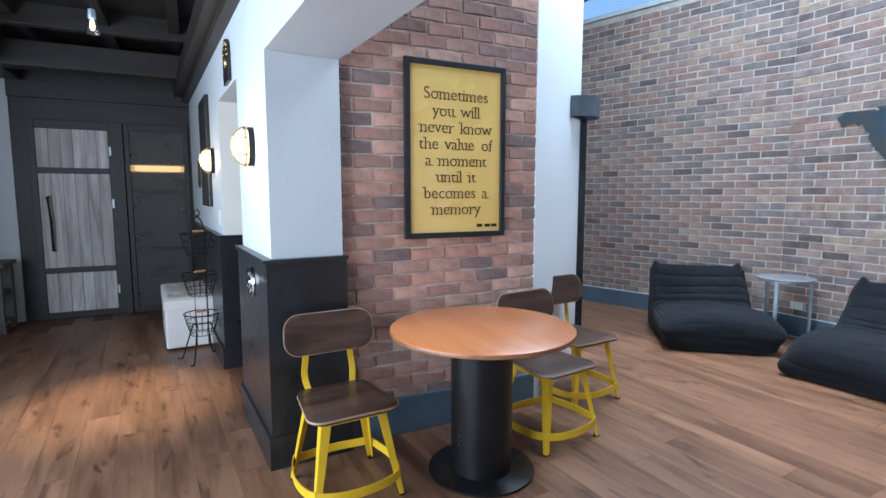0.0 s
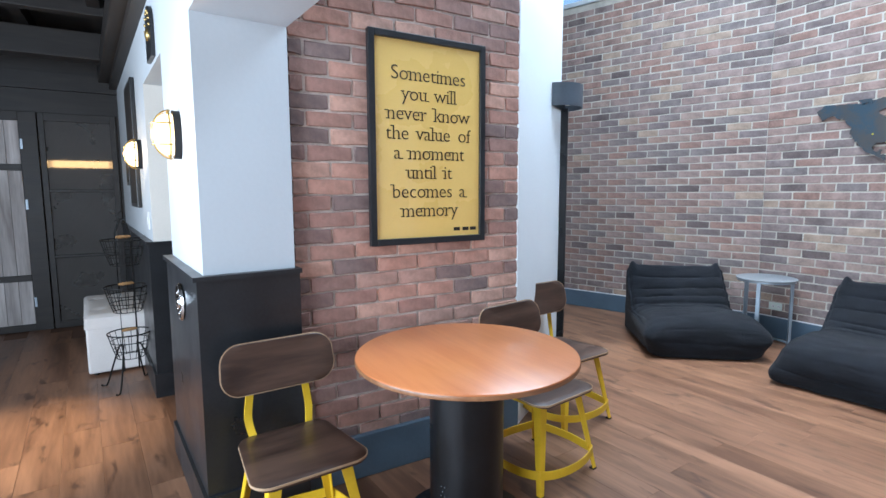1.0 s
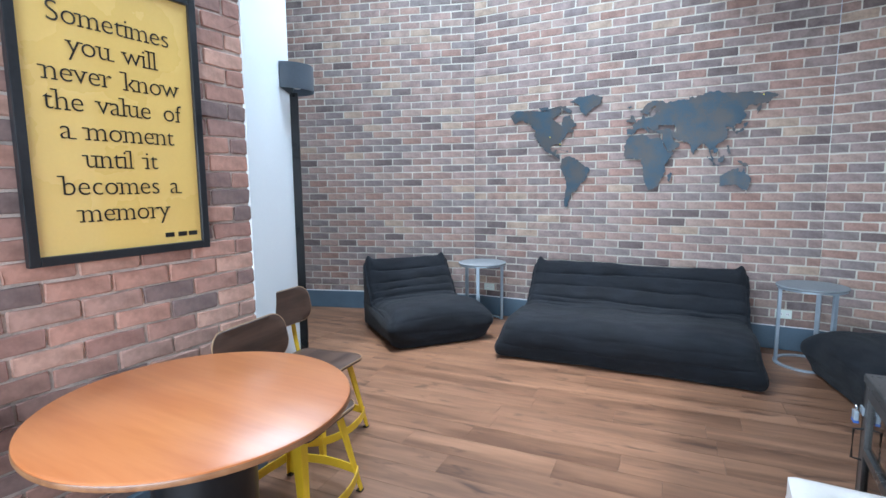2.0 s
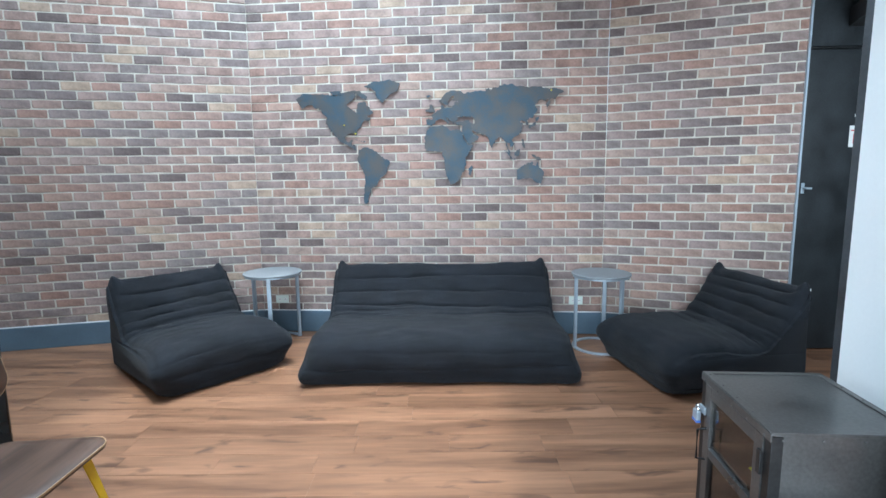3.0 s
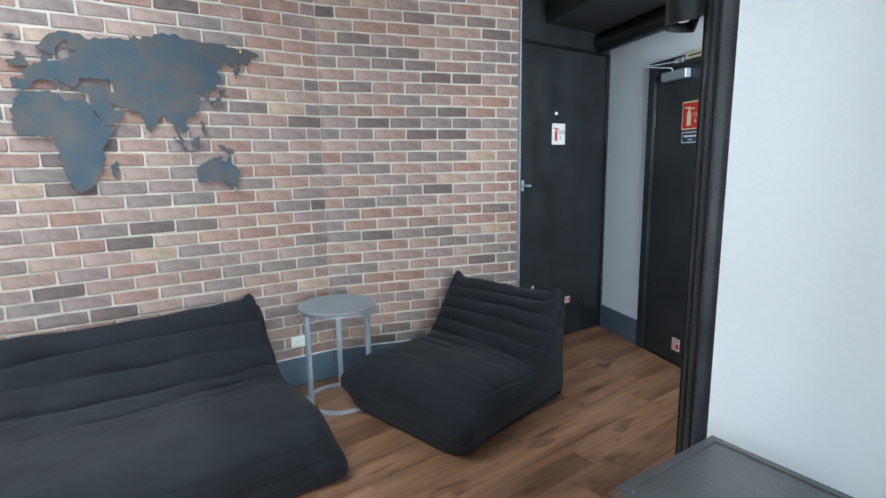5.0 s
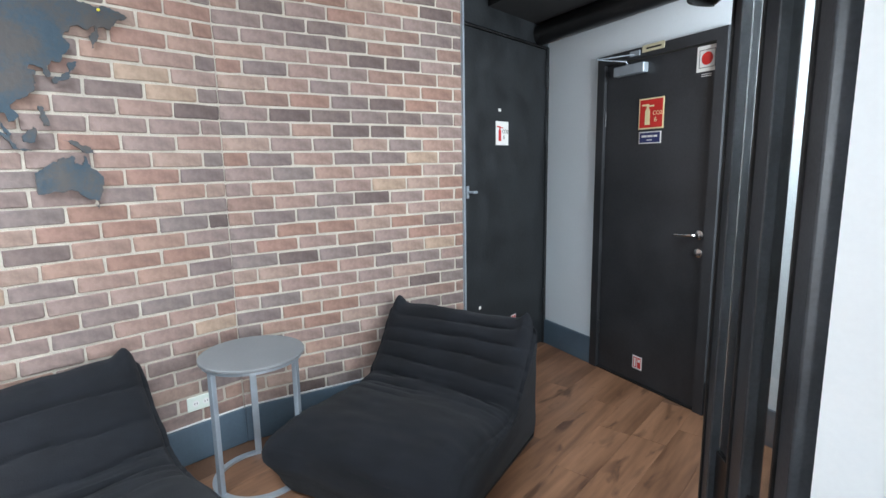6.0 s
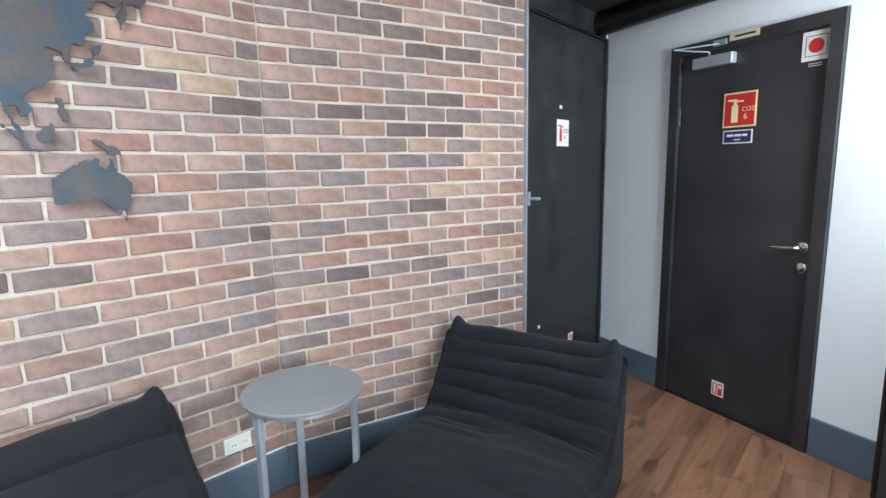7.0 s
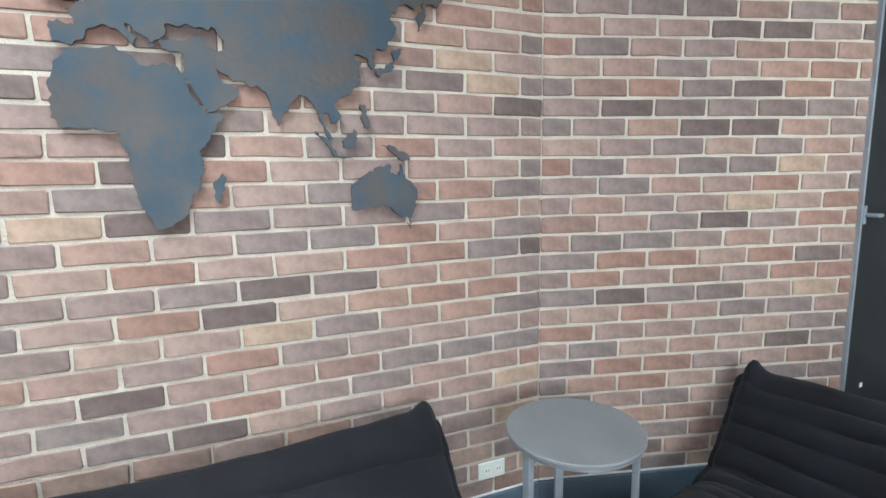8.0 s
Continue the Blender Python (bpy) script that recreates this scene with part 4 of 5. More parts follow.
# ---- ottomans ----
def ottoman(m, w, d, h, label):
    ob = thing("ottoman", m, label, "ottoman", "white ottomans")
    bm = box(bmesh.new(), -w / 2, -d / 2, 0.02, w / 2, d / 2, h - 0.1, bevel=0.015)
    part("base", bm, M_leather, ob)
    bm = bmesh.new()
    nx, ny = 36, 30
    g = []
    for i in range(nx + 1):
        row = []
        for j in range(ny + 1):
            u, v = i / nx, j / ny
            e = min(u * w, (1 - u) * w, v * d, (1 - v) * d)
            tuft = sum(math.exp(-(((u - a) * w) ** 2 + ((v - b) * d) ** 2) / 0.0016) for a in (0.2, 0.5, 0.8) for b in (0.25, 0.75))
            row.append(bm.verts.new(((u - 0.5) * (w + 0.01), (v - 0.5) * (d + 0.01), h - 0.025 * math.exp(-e / 0.02) - 0.018 * tuft)))
        g.append(row)
    for a, b in zip(g, g[1:]):
        for j in range(ny):
            bm.faces.new((a[j], b[j], b[j + 1], a[j + 1]))
    rim = [r[0] for r in g] + g[-1][1:] + [r[-1] for r in g[::-1]][1:] + g[0][::-1][1:-1]
    low = [bm.verts.new((v.co.x, v.co.y, h - 0.098)) for v in rim]
    for i in range(len(rim)):
        bm.faces.new((rim[i], rim[(i + 1) % len(rim)], low[(i + 1) % len(rim)], low[i]))
    bm.faces.new(low)
    part("cushion", bm, M_leather, ob, "tufted white top", soft=True)
    part("seam", sweep(bmesh.new(), [(-w / 2 - 0.004, -d / 2 - 0.004, h - 0.1), (w / 2 + 0.004, -d / 2 - 0.004, h - 0.1), (w / 2 + 0.004, d / 2 + 0.004, h - 0.1),
                                     (-w / 2 - 0.004, d / 2 + 0.004, h - 0.1)], 0.005, closed=True), M_leather, ob)
    for x in (-w / 2 + 0.05, w / 2 - 0.05):
        for y in (-d / 2 + 0.05, d / 2 - 0.05):
            part("foot", lathe(bmesh.new(), [(0.018, 0.0), (0.02, 0.022)], 12, m=Matrix.Translation((x, y, 0))), M_ink, ob)
    return ob


ottoman(pose(-0.04, 5.5, 0, 0, 0, 4.2), 0.46, 1.0, 0.48, "white tufted leatherette ottoman against the black dado")
ottoman(pose(2.10, 0.11, 0), 0.5, 0.58, 0.42, "white leatherette ottoman beside the steel cabinet")

# ---- steel world map ----
LANDS = {
    "north_america": [(-166, 65), (-156, 71), (-128, 70), (-110, 68), (-95, 72), (-82, 73), (-80, 67), (-94, 60), (-88, 56), (-80, 52), (-78, 60), (-68, 62), (-62, 57),
                      (-56, 51), (-66, 48), (-61, 45), (-70, 43), (-76, 36), (-81, 31), (-80, 26), (-84, 30), (-94, 29), (-97, 24), (-94, 18), (-88, 21), (-88, 15),
                      (-83, 14), (-82, 9), (-78, 8), (-84, 8), (-93, 14), (-105, 20), (-113, 29), (-118, 33), (-124, 41), (-124, 48), (-134, 57), (-148, 60), (-158, 56)],
    "greenland": [(-58, 75), (-68, 77), (-55, 82), (-32, 83.4), (-18, 80), (-20, 73), (-32, 68), (-43, 60), (-51, 65), (-53, 71)],
    "south_america": [(-78, 8), (-71, 12), (-61, 10), (-51, 4), (-44, -3), (-35, -7), (-39, -15), (-41, -22), (-48, -26), (-54, -34), (-62, -39), (-66, -46), (-69, -54),
                      (-75, -51), (-73, -40), (-70, -24), (-76, -14), (-81, -5), (-79, 2)],
    "africa": [(-6, 35), (10, 37), (20, 31), (33, 31), (37, 21), (43, 12), (51, 12), (46, 3), (40, -4), (40, -15), (35, -21), (32, -29), (25, -34), (18, -34), (13, -22),
               (12, -12), (9, 0), (8, 4), (-3, 5), (-9, 5), (-11.9, 9), (-11.9, 14), (-11.9, 22), (-9, 30)],
    "europe": [(-9, 37), (-9, 43), (-1, 43.5), (-4, 48), (2, 51), (8, 54), (9, 57), (12, 54.5), (21, 55), (24, 59), (30, 60), (22, 61), (24, 66), (17, 62), (16, 57), (11, 59),
               (5, 60), (14, 68), (26, 71), (40, 67), (44, 68), (50, 68), (52, 50), (47, 45), (36, 46), (30, 46), (28, 42), (24, 40), (23, 37), (20, 40), (14, 45), (18, 40),
               (16, 38), (11, 43), (7, 44), (3, 42), (0, 39), (-4, 37)],
    "asia": [(46, 68), (55, 69), (60, 69.5), (68, 68.5), (68, 72), (73, 72), (76, 69), (80, 72.5), (88, 74.5), (98, 75.5), (105, 76), (113, 73.5), (122, 73), (130, 71.5),
             (142, 72), (152, 71), (162, 70), (172, 70), (180, 69), (190, 66.5), (181, 64.7), (178, 62.5), (171, 60.5), (164, 60), (163, 57), (160, 54), (157, 51), (156, 56),
             (161, 61), (154, 59.3), (146, 59.3), (138, 54.5), (141, 52), (140, 48), (135, 44), (131, 42.8), (127.5, 40), (129.3, 36), (126.5, 34.5), (125, 38.5), (121.5, 39.5),
             (118, 39), (122, 37), (119.5, 35), (121.8, 31), (120, 27), (116, 23), (110, 20.8), (107, 20), (106, 18), (109, 13), (107, 10), (104.5, 9), (103, 12), (100.8, 13),
             (100, 9.5), (103.3, 4), (103.8, 1), (101, 3), (98.5, 8.5), (98, 15), (95, 16), (92, 22), (88, 21.7), (82, 16.5), (80, 13), (77.5, 8), (74, 15), (72.7, 20),
             (67, 24.7), (61, 25.2), (57, 27), (51, 29.5), (47, 38), (50, 37), (54, 37.5), (53, 42), (51, 45), (47, 47)],
    "arabia": [(26, 40), (36, 41), (44, 42), (50, 37.5), (49, 30), (52, 25), (57, 25), (59, 22), (52, 16), (44, 12.5), (40, 20), (35, 28), (36, 36), (27, 37)],
    "australia": [(114, -22), (122, -17), (130, -12), (136, -12), (136, -16), (141, -17), (142, -11), (146, -18), (153, -26), (151, -33), (147, -39), (140, -37), (134, -32),
                  (124, -33), (115, -34)],
    "tasmania": [(145, -41), (148, -41), (147, -43.5)],
    "madagascar": [(44, -17), (49, -13), (50, -17), (47, -25), (44, -24)],
    "britain": [(-5, 50), (1, 51), (-1, 54), (-2, 57.5), (-6, 58), (-4, 54), (-10, 53), (-9, 51.5)],
    "iceland": [(-10, 65.5), (-4, 66.5), (-3, 64.5), (-7, 63.4)],
    "japan": [(130, 32), (136, 34), (141, 36), (142, 40), (145, 44), (140, 43), (139, 38), (132, 35)],
    "new_guinea": [(131, -1), (138, -2), (146, -6), (150, -10), (141, -9), (137, -5)],
    "borneo": [(109, 1), (117, 6.5), (118, 1), (114, -4), (110, -3)],
    "sumatra": [(95, 5), (103, 0), (106, -6), (115, -8), (105, -7), (99, 1)],
    "philippines": [(120, 18), (122, 18), (124, 12), (126, 7), (122, 7), (121, 13)],
    "cuba": [(-84, 22), (-77, 20.5), (-70, 19.5), (-69, 18.5), (-76, 19.5)],
    "baffin": [(-88, 73), (-76, 73), (-63, 66), (-66, 63), (-73, 66), (-80, 70)],
    "victoria": [(-117, 72), (-103, 73), (-101, 69), (-113, 68.5)],
}
m_map, n_map = frame_on(K_RIGHT, K_LEFT)


def miller(lat):
    return 1.25 * math.log(math.tan(math.pi / 4 + 0.4 * radians(lat)))


def map_spot(lon, lat):
    """Where a place lies on the wall: along it and up. The Americas stand further off than they should."""
    s = 2.68 - (lon + 166) * 0.00622 if lon < -12 else float(np.interp(lon, (-12, 20, 78, 114, 150, 190), (1.554, 1.317, 0.966, 0.752, 0.535, 0.365)))
    if lat >= 65:
        return s, 2.10 + (lat - 65) * 0.0077
    return s, 1.602 + miller(lat) * (0.374 if lat > 0 else 0.36 if lon > 90 else 0.41)


wmap = thing("world_map", m_map, "dark blued-steel world map cut out and fixed to the brick", "wall map")
for num, (land, spots) in enumerate(LANDS.items()):
    line, n = [], len(spots)
    for i in range(n):
        a, b = Vector(map_spot(*spots[i])), Vector(map_spot(*spots[(i + 1) % n]))
        side = Vector((a.y - b.y, b.x - a.x)) * 0.5
        for k in range(6):
            p = a.lerp(b, k / 6)
            w = 0.012 * noise.noise(Vector((p.x * 38, p.y * 38, 3.3))) + 0.006 * noise.noise(Vector((p.x * 110, p.y * 110, 1.3)))
            line.append(p + side.normalized() * w)
    bm = bmesh.new()
    mm = Matrix(((1, 0, 0, 0), (0, 0, 1, 0), (0, 1, 0, 0), (0, 0, 0, 1)))
    hi = [bm.verts.new((p.x, 0.02 + 0.0004 * num, p.y)) for p in line]
    lo = [bm.verts.new((p.x, 0.015, p.y)) for p in line]
    for tri in tessellate_polygon([[Vector((p.x, p.y, 0)) for p in line]]):
        if len(set(tri)) == 3:
            bm.faces.new([hi[i] for i in tri])
    for i in range(len(hi)):
        bm.faces.new((lo[i], lo[(i + 1) % len(hi)], hi[(i + 1) % len(hi)], hi[i]))
    part("land_plate", bm, M_mapsteel, wmap)
for lon, lat in ((-100, 40), (-60, 2), (20, 5), (100, 55), (134, -25), (-45, 72)):
    s, z = map_spot(lon, lat)
    part("standoff", lathe(bmesh.new(), [(0.008, -0.01), (0.008, 0.0155)], 8, m=Matrix.Translation((s, 0, z)) @ Matrix.Rotation(-math.pi / 2, 4, "X")), M_steel_black, wmap)
M_pin = mat("yellow_pin", (0.8, 0.65, 0.05), 0.4)
for lon, lat in ((-98, 39), (-82, 29), (165, 68)):
    s, z = map_spot(lon, lat)
    part("pin", lathe(bmesh.new(), [(0.006, 0.022), (0.006, 0.03), (0.002, 0.033)], 8, m=Matrix.Translation((s, 0, z)) @ Matrix.Rotation(-math.pi / 2, 4, "X")), M_pin, wmap, "small yellow pin", soft=True)

# ---- poster ----
def text_width(text, size):
    cu = bpy.data.curves.new("probe", "FONT")
    cu.body, cu.size = text, size
    tmp = new("probe", cu)
    me = bpy.data.meshes.new_from_object(tmp.evaluated_get(bpy.context.evaluated_depsgraph_get()))
    xs = [v.co.x for v in me.vertices]
    bpy.data.objects.remove(tmp)
    bpy.data.meshes.remove(me)
    return max(xs) - min(xs)


def glyph_levels(size):
    """Foot, top of the small letters and top of the tall ones, as lettering() sets them."""
    out = []
    for text in ("x", "l"):
        cu = bpy.data.curves.new("probe", "FONT")
        cu.body, cu.size, cu.align_x, cu.align_y = text, size, "CENTER", "CENTER"
        tmp = new("probe", cu)
        me = bpy.data.meshes.new_from_object(tmp.evaluated_get(bpy.context.evaluated_depsgraph_get()))
        out.append((min(v.co.y for v in me.vertices), max(v.co.y for v in me.vertices)))
        bpy.data.objects.remove(tmp)
        bpy.data.meshes.remove(me)
    return out[0][0], out[0][1], out[1][1]


# where slab serifs sit: letter -> (share of its width, level, lean)
SERIFS = {"n": ((0.1, 0, 0), (0.9, 0, 0), (0.04, 1, -1)), "m": ((0.06, 0, 0), (0.5, 0, 0), (0.94, 0, 0), (0.02, 1, -1)), "i": ((0.5, 0, 0), (0.2, 1, -1)), "l": ((0.5, 0, 0), (0.1, 2, -1)),
          "h": ((0.1, 0, 0), (0.9, 0, 0), (0.02, 2, -1)), "k": ((0.1, 0, 0), (0.92, 0, 0), (0.02, 2, -1), (0.85, 1, 0)), "r": ((0.18, 0, 0), (0.08, 1, -1)), "u": ((0.04, 1, -1), (0.84, 1, -1), (0.95, 0, 1)),
          "v": ((0.07, 1, 0), (0.93, 1, 0)), "w": ((0.05, 1, 0), (0.95, 1, 0)), "y": ((0.07, 1, 0), (0.93, 1, 0)), "a": ((0.97, 0, 1),), "b": ((0.02, 2, -1),), "f": ((0.42, 0, 0),)}


def line_of_words(text, size, y, z, parent):
    """A centred line, each word a piece of its own with slab serifs on its stems."""
    total = text_width(text, size)
    levels = glyph_levels(size)
    gap = 0.012
    x, done = -total / 2 - gap * (len(text.split()) - 1) / 2 - gap, ""
    for word in text.split():
        x += gap
        w = text_width(word, size)
        start = text_width(done + word, size) - w
        ob = lettering("word", word, size, Matrix.Translation((x + start + w / 2, y, z)) @ UP, M_ink, parent, thin=-0.0012)
        bm = bmesh.new()
        bm.from_mesh(ob.data)
        for i, letter in enumerate(word):
            lw = text_width(letter, size)
            left = text_width(word[:i + 1], size) - lw - w / 2
            for share, level, lean in SERIFS.get(letter, ()):
                cx, half, t = left + share * lw + lean * 0.005, 0.0095, 0.0045
                lo = levels[level] - (t if level else 0)
                box(bm, cx - half, lo, -0.0003, cx + half, lo + t, 0.0004)
        bm.to_mesh(ob.data)
        bm.free()
        done += word + " "


PX0, PX1, PZ0, PZ1 = 1.115, 1.775, 1.152, 2.166
PW_, PH_ = PX1 - PX0, PZ1 - PZ0
poster = thing("poster", pose((PX0 + PX1) / 2, 2.612, PZ0), "mustard yellow quotation poster in a black frame under glass", "poster")
for a in ((-PW_ / 2, 0, -PW_ / 2 + 0.032, PH_), (PW_ / 2 - 0.032, 0, PW_ / 2, PH_), (-PW_ / 2 + 0.032, 0, PW_ / 2 - 0.032, 0.032), (-PW_ / 2 + 0.032, PH_ - 0.032, PW_ / 2 - 0.032, PH_)):
    part("frame_side", box(bmesh.new(), a[0], -0.03, a[1], a[2], 0.0, a[3], bevel=0.003), M_black_paint, poster)
sheet = part("print", box(bmesh.new(), -PW_ / 2 + 0.03, -0.014, 0.03, PW_ / 2 - 0.03, -0.006, PH_ - 0.03), M_gold, poster, "mustard printed sheet")
sheet_b = sheet.data.materials[0].node_tree.nodes["Principled BSDF"]
sheet_b.inputs["Coat Weight"].default_value, sheet_b.inputs["Coat Roughness"].default_value = 1.0, 0.06
for i, words in enumerate(("Sometimes", "you will", "never know", "the value of", "a moment", "until it", "becomes a", "memory")):
    line_of_words(words, 0.096, -0.0165, PH_ - 0.187 - i * 0.0944, sheet)
for x in (0.16, 0.215, 0.262):
    part("signature_bar", box(bmesh.new(), x - 0.02, -0.0155, 0.058, x + 0.018, -0.0145, 0.076), M_ink, sheet)


# ---- half-round wall lamps ----
def half_lamp(m, r, h, label, shade_m):
    ob = thing("wall_lamp", m, label, "wall lamp", "half-round wall lamps")
    bm = bmesh.new()
    arc = [(r * math.cos(a), r * math.sin(a)) for a in np.linspace(0, math.pi, 25)]
    ring = arc + [((r - 0.004) * math.cos(a), (r - 0.004) * math.sin(a)) for a in np.linspace(math.pi, 0, 25)]
    prism(bm, ring, 0, h)
    part("shade", bm, shade_m, ob, soft=True)
    part("back_plate", box(bmesh.new(), -r + 0.006, -0.002, 0.004, r - 0.006, 0.004, h - 0.004), M_steel_black, ob)
    part("lamp_holder", lathe(bmesh.new(), [(0.02, 0.02), (0.02, h - 0.02)], 16, m=Matrix.Translation((0, r * 0.4, 0))), M_paper, ob, soft=True)
    return ob


m_col, n_col = frame_on((2.80, 3.10), (2.03, 2.625))
half_lamp(m_col @ Matrix.Translation((0.085, 0.003, 1.985)), 0.165, 0.15, "grey half-round wall lamp on the white column", M_lamp_grey)
half_lamp(frame_on((3.30, -0.87), (3.40, -1.01))[0] @ Matrix.Translation((0.09, 0.042, 2.0)), 0.12, 0.14, "black half-round wall lamp beside the glazed screen", M_steel_black)

# ---- black staff door ----
door = thing("door_1", m_dw, "black flush staff door with a lever handle", "door", kind="structure")
x0, x1 = doorpos + 0.004, doorpos + doorwide - 0.004
bm = bmesh.new()
box(bm, x0, -0.1, 0, x0 + 0.062, 0.022, 2.155)
box(bm, x1 - 0.062, -0.1, 0, x1, 0.022, 2.155)
box(bm, x0 + 0.062, -0.1, 2.095, x1 - 0.062, 0.022, 2.155)
part("door_frame", bm, M_door_black, door)
leaf = part("door_leaf", box(bmesh.new(), x0 + 0.066, -0.05, 0.012, x1 - 0.066, -0.004, 2.09, bevel=0.002), M_door_black, door)
part("threshold", box(bmesh.new(), x0 + 0.062, -0.1, 0, x1 - 0.062, 0.01, 0.01), M_gun_trim, door)
hx = x0 + 0.105
for z in (1.05, 0.945):
    part("rose", lathe(bmesh.new(), [(0.026, 0), (0.026, 0.008), (0.018, 0.012)], 24, m=Matrix.Translation((hx, -0.004, z)) @ Matrix.Rotation(-math.pi / 2, 4, "X")), M_chrome, leaf, "chrome rose", soft=True)
part("door_handle", sweep(bmesh.new(), smooth_line([(hx, 0, 1.05), (hx, 0.045, 1.05), (hx + 0.02, 0.055, 1.05), (hx + 0.06, 0.055, 1.046), (hx + 0.125, 0.05, 1.042)], 5), 0.009), M_chrome, leaf, "chrome lever handle", soft=True)
for z in (0.3, 1.75):
    part("hinge", lathe(bmesh.new(), [(0.008, z - 0.05), (0.008, z + 0.05)], 10, m=Matrix.Translation((x1 - 0.064, 0.004, 0))), M_door_black, door, soft=True)
closer = thing("door_closer", m_dw @ Matrix.Translation((x1 - 0.28, 0, 2.035)), "grey overhead door closer with a folding arm", "door closer")
part("body", box(bmesh.new(), -0.12, -0.003, -0.03, 0.12, 0.045, 0.03, bevel=0.006), M_alu, closer)
part("arm", sweep(bmesh.new(), [(0.02, 0.03, 0.03), (0.02, 0.04, 0.05), (0.15, 0.16, 0.075), (-0.03, 0.03, 0.085)], 0.016, 0.006), M_alu, closer)
part("bracket", box(bmesh.new(), -0.075, 0.024, 0.075, 0.0, 0.034, 0.105), M_alu, closer)


def plate(name, m, w, h, material, label, category="sign"):
    ob = thing(name, m, label, category)
    part("plate", box(bmesh.new(), -w / 2, 0.0, -h / 2, w / 2, 0.003, h / 2), material, ob)
    return ob


def bits(ob, name, rects, material, lift=0.003):
    for a in rects:
        part(name, box(bmesh.new(), a[0], lift, a[1], a[2], lift + 0.0008, a[3]), material, ob)


BACKUP = Matrix.Rotation(math.pi, 4, "Z") @ UP  # lettering that faces +y


def bottle(ob, x, z, k, material, lift=0.0032):
    out = [(-0.3, -1), (0.3, -1), (0.3, 0.35), (0.14, 0.6), (0.14, 0.72), (0.75, 0.72), (0.75, 0.86), (0.2, 0.86), (0.1, 1.0), (-0.7, 1.0), (-0.7, 0.86), (-0.14, 0.8), (-0.14, 0.6), (-0.3, 0.35)]
    mm = Matrix.Translation((x, lift, z)) @ Matrix.Rotation(-math.pi / 2, 4, "X") @ Matrix.Rotation(math.pi, 4, "Z") @ Matrix.Diagonal((-1, 1, 1, 1))
    part("extinguisher_mark", prism(bmesh.new(), [(-a * k, b * k) for a, b in out], 0, 0.0008, m=mm), material, ob)


def on_door(fx, z, lift=-0.003):
    """On the leaf: fx of the frame's width from its hinged side."""
    return m_dw @ Matrix.Translation((doorpos + doorwide * (1 - fx), lift, z))


s = plate("sign", on_door(0.475, 1.757), 0.185, 0.185, M_lum, "square red fire extinguisher sign with a pale border")
bits(s, "field", [(-0.084, -0.084, 0.084, 0.084)], M_red)
bottle(s, 0.025, -0.005, 0.062, M_lum, 0.0042)
lettering("words", "CO2", 0.034, Matrix.Translation((-0.048, 0.0045, 0.0)) @ BACKUP, M_lum, s)
lettering("words", "6", 0.042, Matrix.Translation((-0.035, 0.0045, -0.038)) @ BACKUP, M_lum, s)
s = plate("sign", on_door(0.472, 1.613), 0.165, 0.072, M_paper, "small navy notice with a white border")
bits(s, "field", [(-0.076, -0.03, 0.076, 0.03)], M_navy)
bits(s, "word_bar", [(0.022, 0.002, 0.06, 0.014), (-0.024, 0.002, 0.017, 0.014), (-0.056, 0.002, -0.029, 0.014), (-0.02, -0.018, 0.02, -0.012)], M_paper, 0.004)
s = plate("sign", on_door(0.86, 2.015), 0.125, 0.135, M_paper, "white notice with a red disc")
part("disc", lathe(bmesh.new(), [(0.034, 0.003), (0.034, 0.004)], 28, m=Matrix.Rotation(-math.pi / 2, 4, "X") @ Matrix.Identity(4)), M_red, s)
bits(s, "rule", [(-0.048, 0.044, 0.048, 0.047), (-0.048, -0.048, 0.048, -0.045), (-0.048, -0.045, -0.045, 0.044), (0.045, -0.045, 0.048, 0.044)], M_ink)
bits(s, "word_bar", [(-0.03, -0.084, 0.03, -0.08), (-0.03, -0.094, 0.03, -0.09)], M_paper, 0.001)
s = plate("sign", on_door(0.455, 0.148), 0.075, 0.088, M_paper, "small red and white sticker at the door's foot")
bits(s, "field", [(0.003, -0.036, 0.03, 0.036), (-0.03, -0.036, -0.003, 0.036)], M_red)
bits(s, "word_bar", [(-0.026, 0.006, -0.008, 0.026), (0.01, -0.03, 0.022, 0.03)], M_paper, 0.004)
s = plate("sign", on_door(0.49, 2.14, 0.0225), 0.16, 0.04, M_tag, "cream tag on the door frame")
bits(s, "word_bar", [(-0.06, -0.006, 0.05, 0.004)], M_gun_trim)

# ---- narrow black door ----
door = thing("door_2", m_pw, "narrow black flush door, scuffed, with a steel handle", "door", kind="structure")
leaf = part("door_leaf", box(bmesh.new(), 0.035, -0.045, 0.01, n_pw - 0.02, 0.0, 2.31, bevel=0.003), M_panel_black, door)
bm = bmesh.new()
box(bm, 0.0, -0.045, 0, 0.03, 0.012, 2.33)
part("door_frame", bm, M_panel_black, door)
part("head_strip", box(bmesh.new(), 0.02, -0.02, 2.318, n_pw - 0.02, 0.002, 2.326), M_gun_trim, door, "pale worn edge over the door")
for z in (0.36, 1.72, 2.14):
    part("hinge", box(bmesh.new(), 0.012, 0.0, z - 0.1, 0.045, 0.018, z + 0.1, bevel=0.004), M_panel_black, door)
hx = n_pw - 0.045
part("handle_plate", box(bmesh.new(), hx - 0.012, 0.0, 1.25, hx + 0.012, 0.006, 1.33, bevel=0.002), M_alu, leaf)
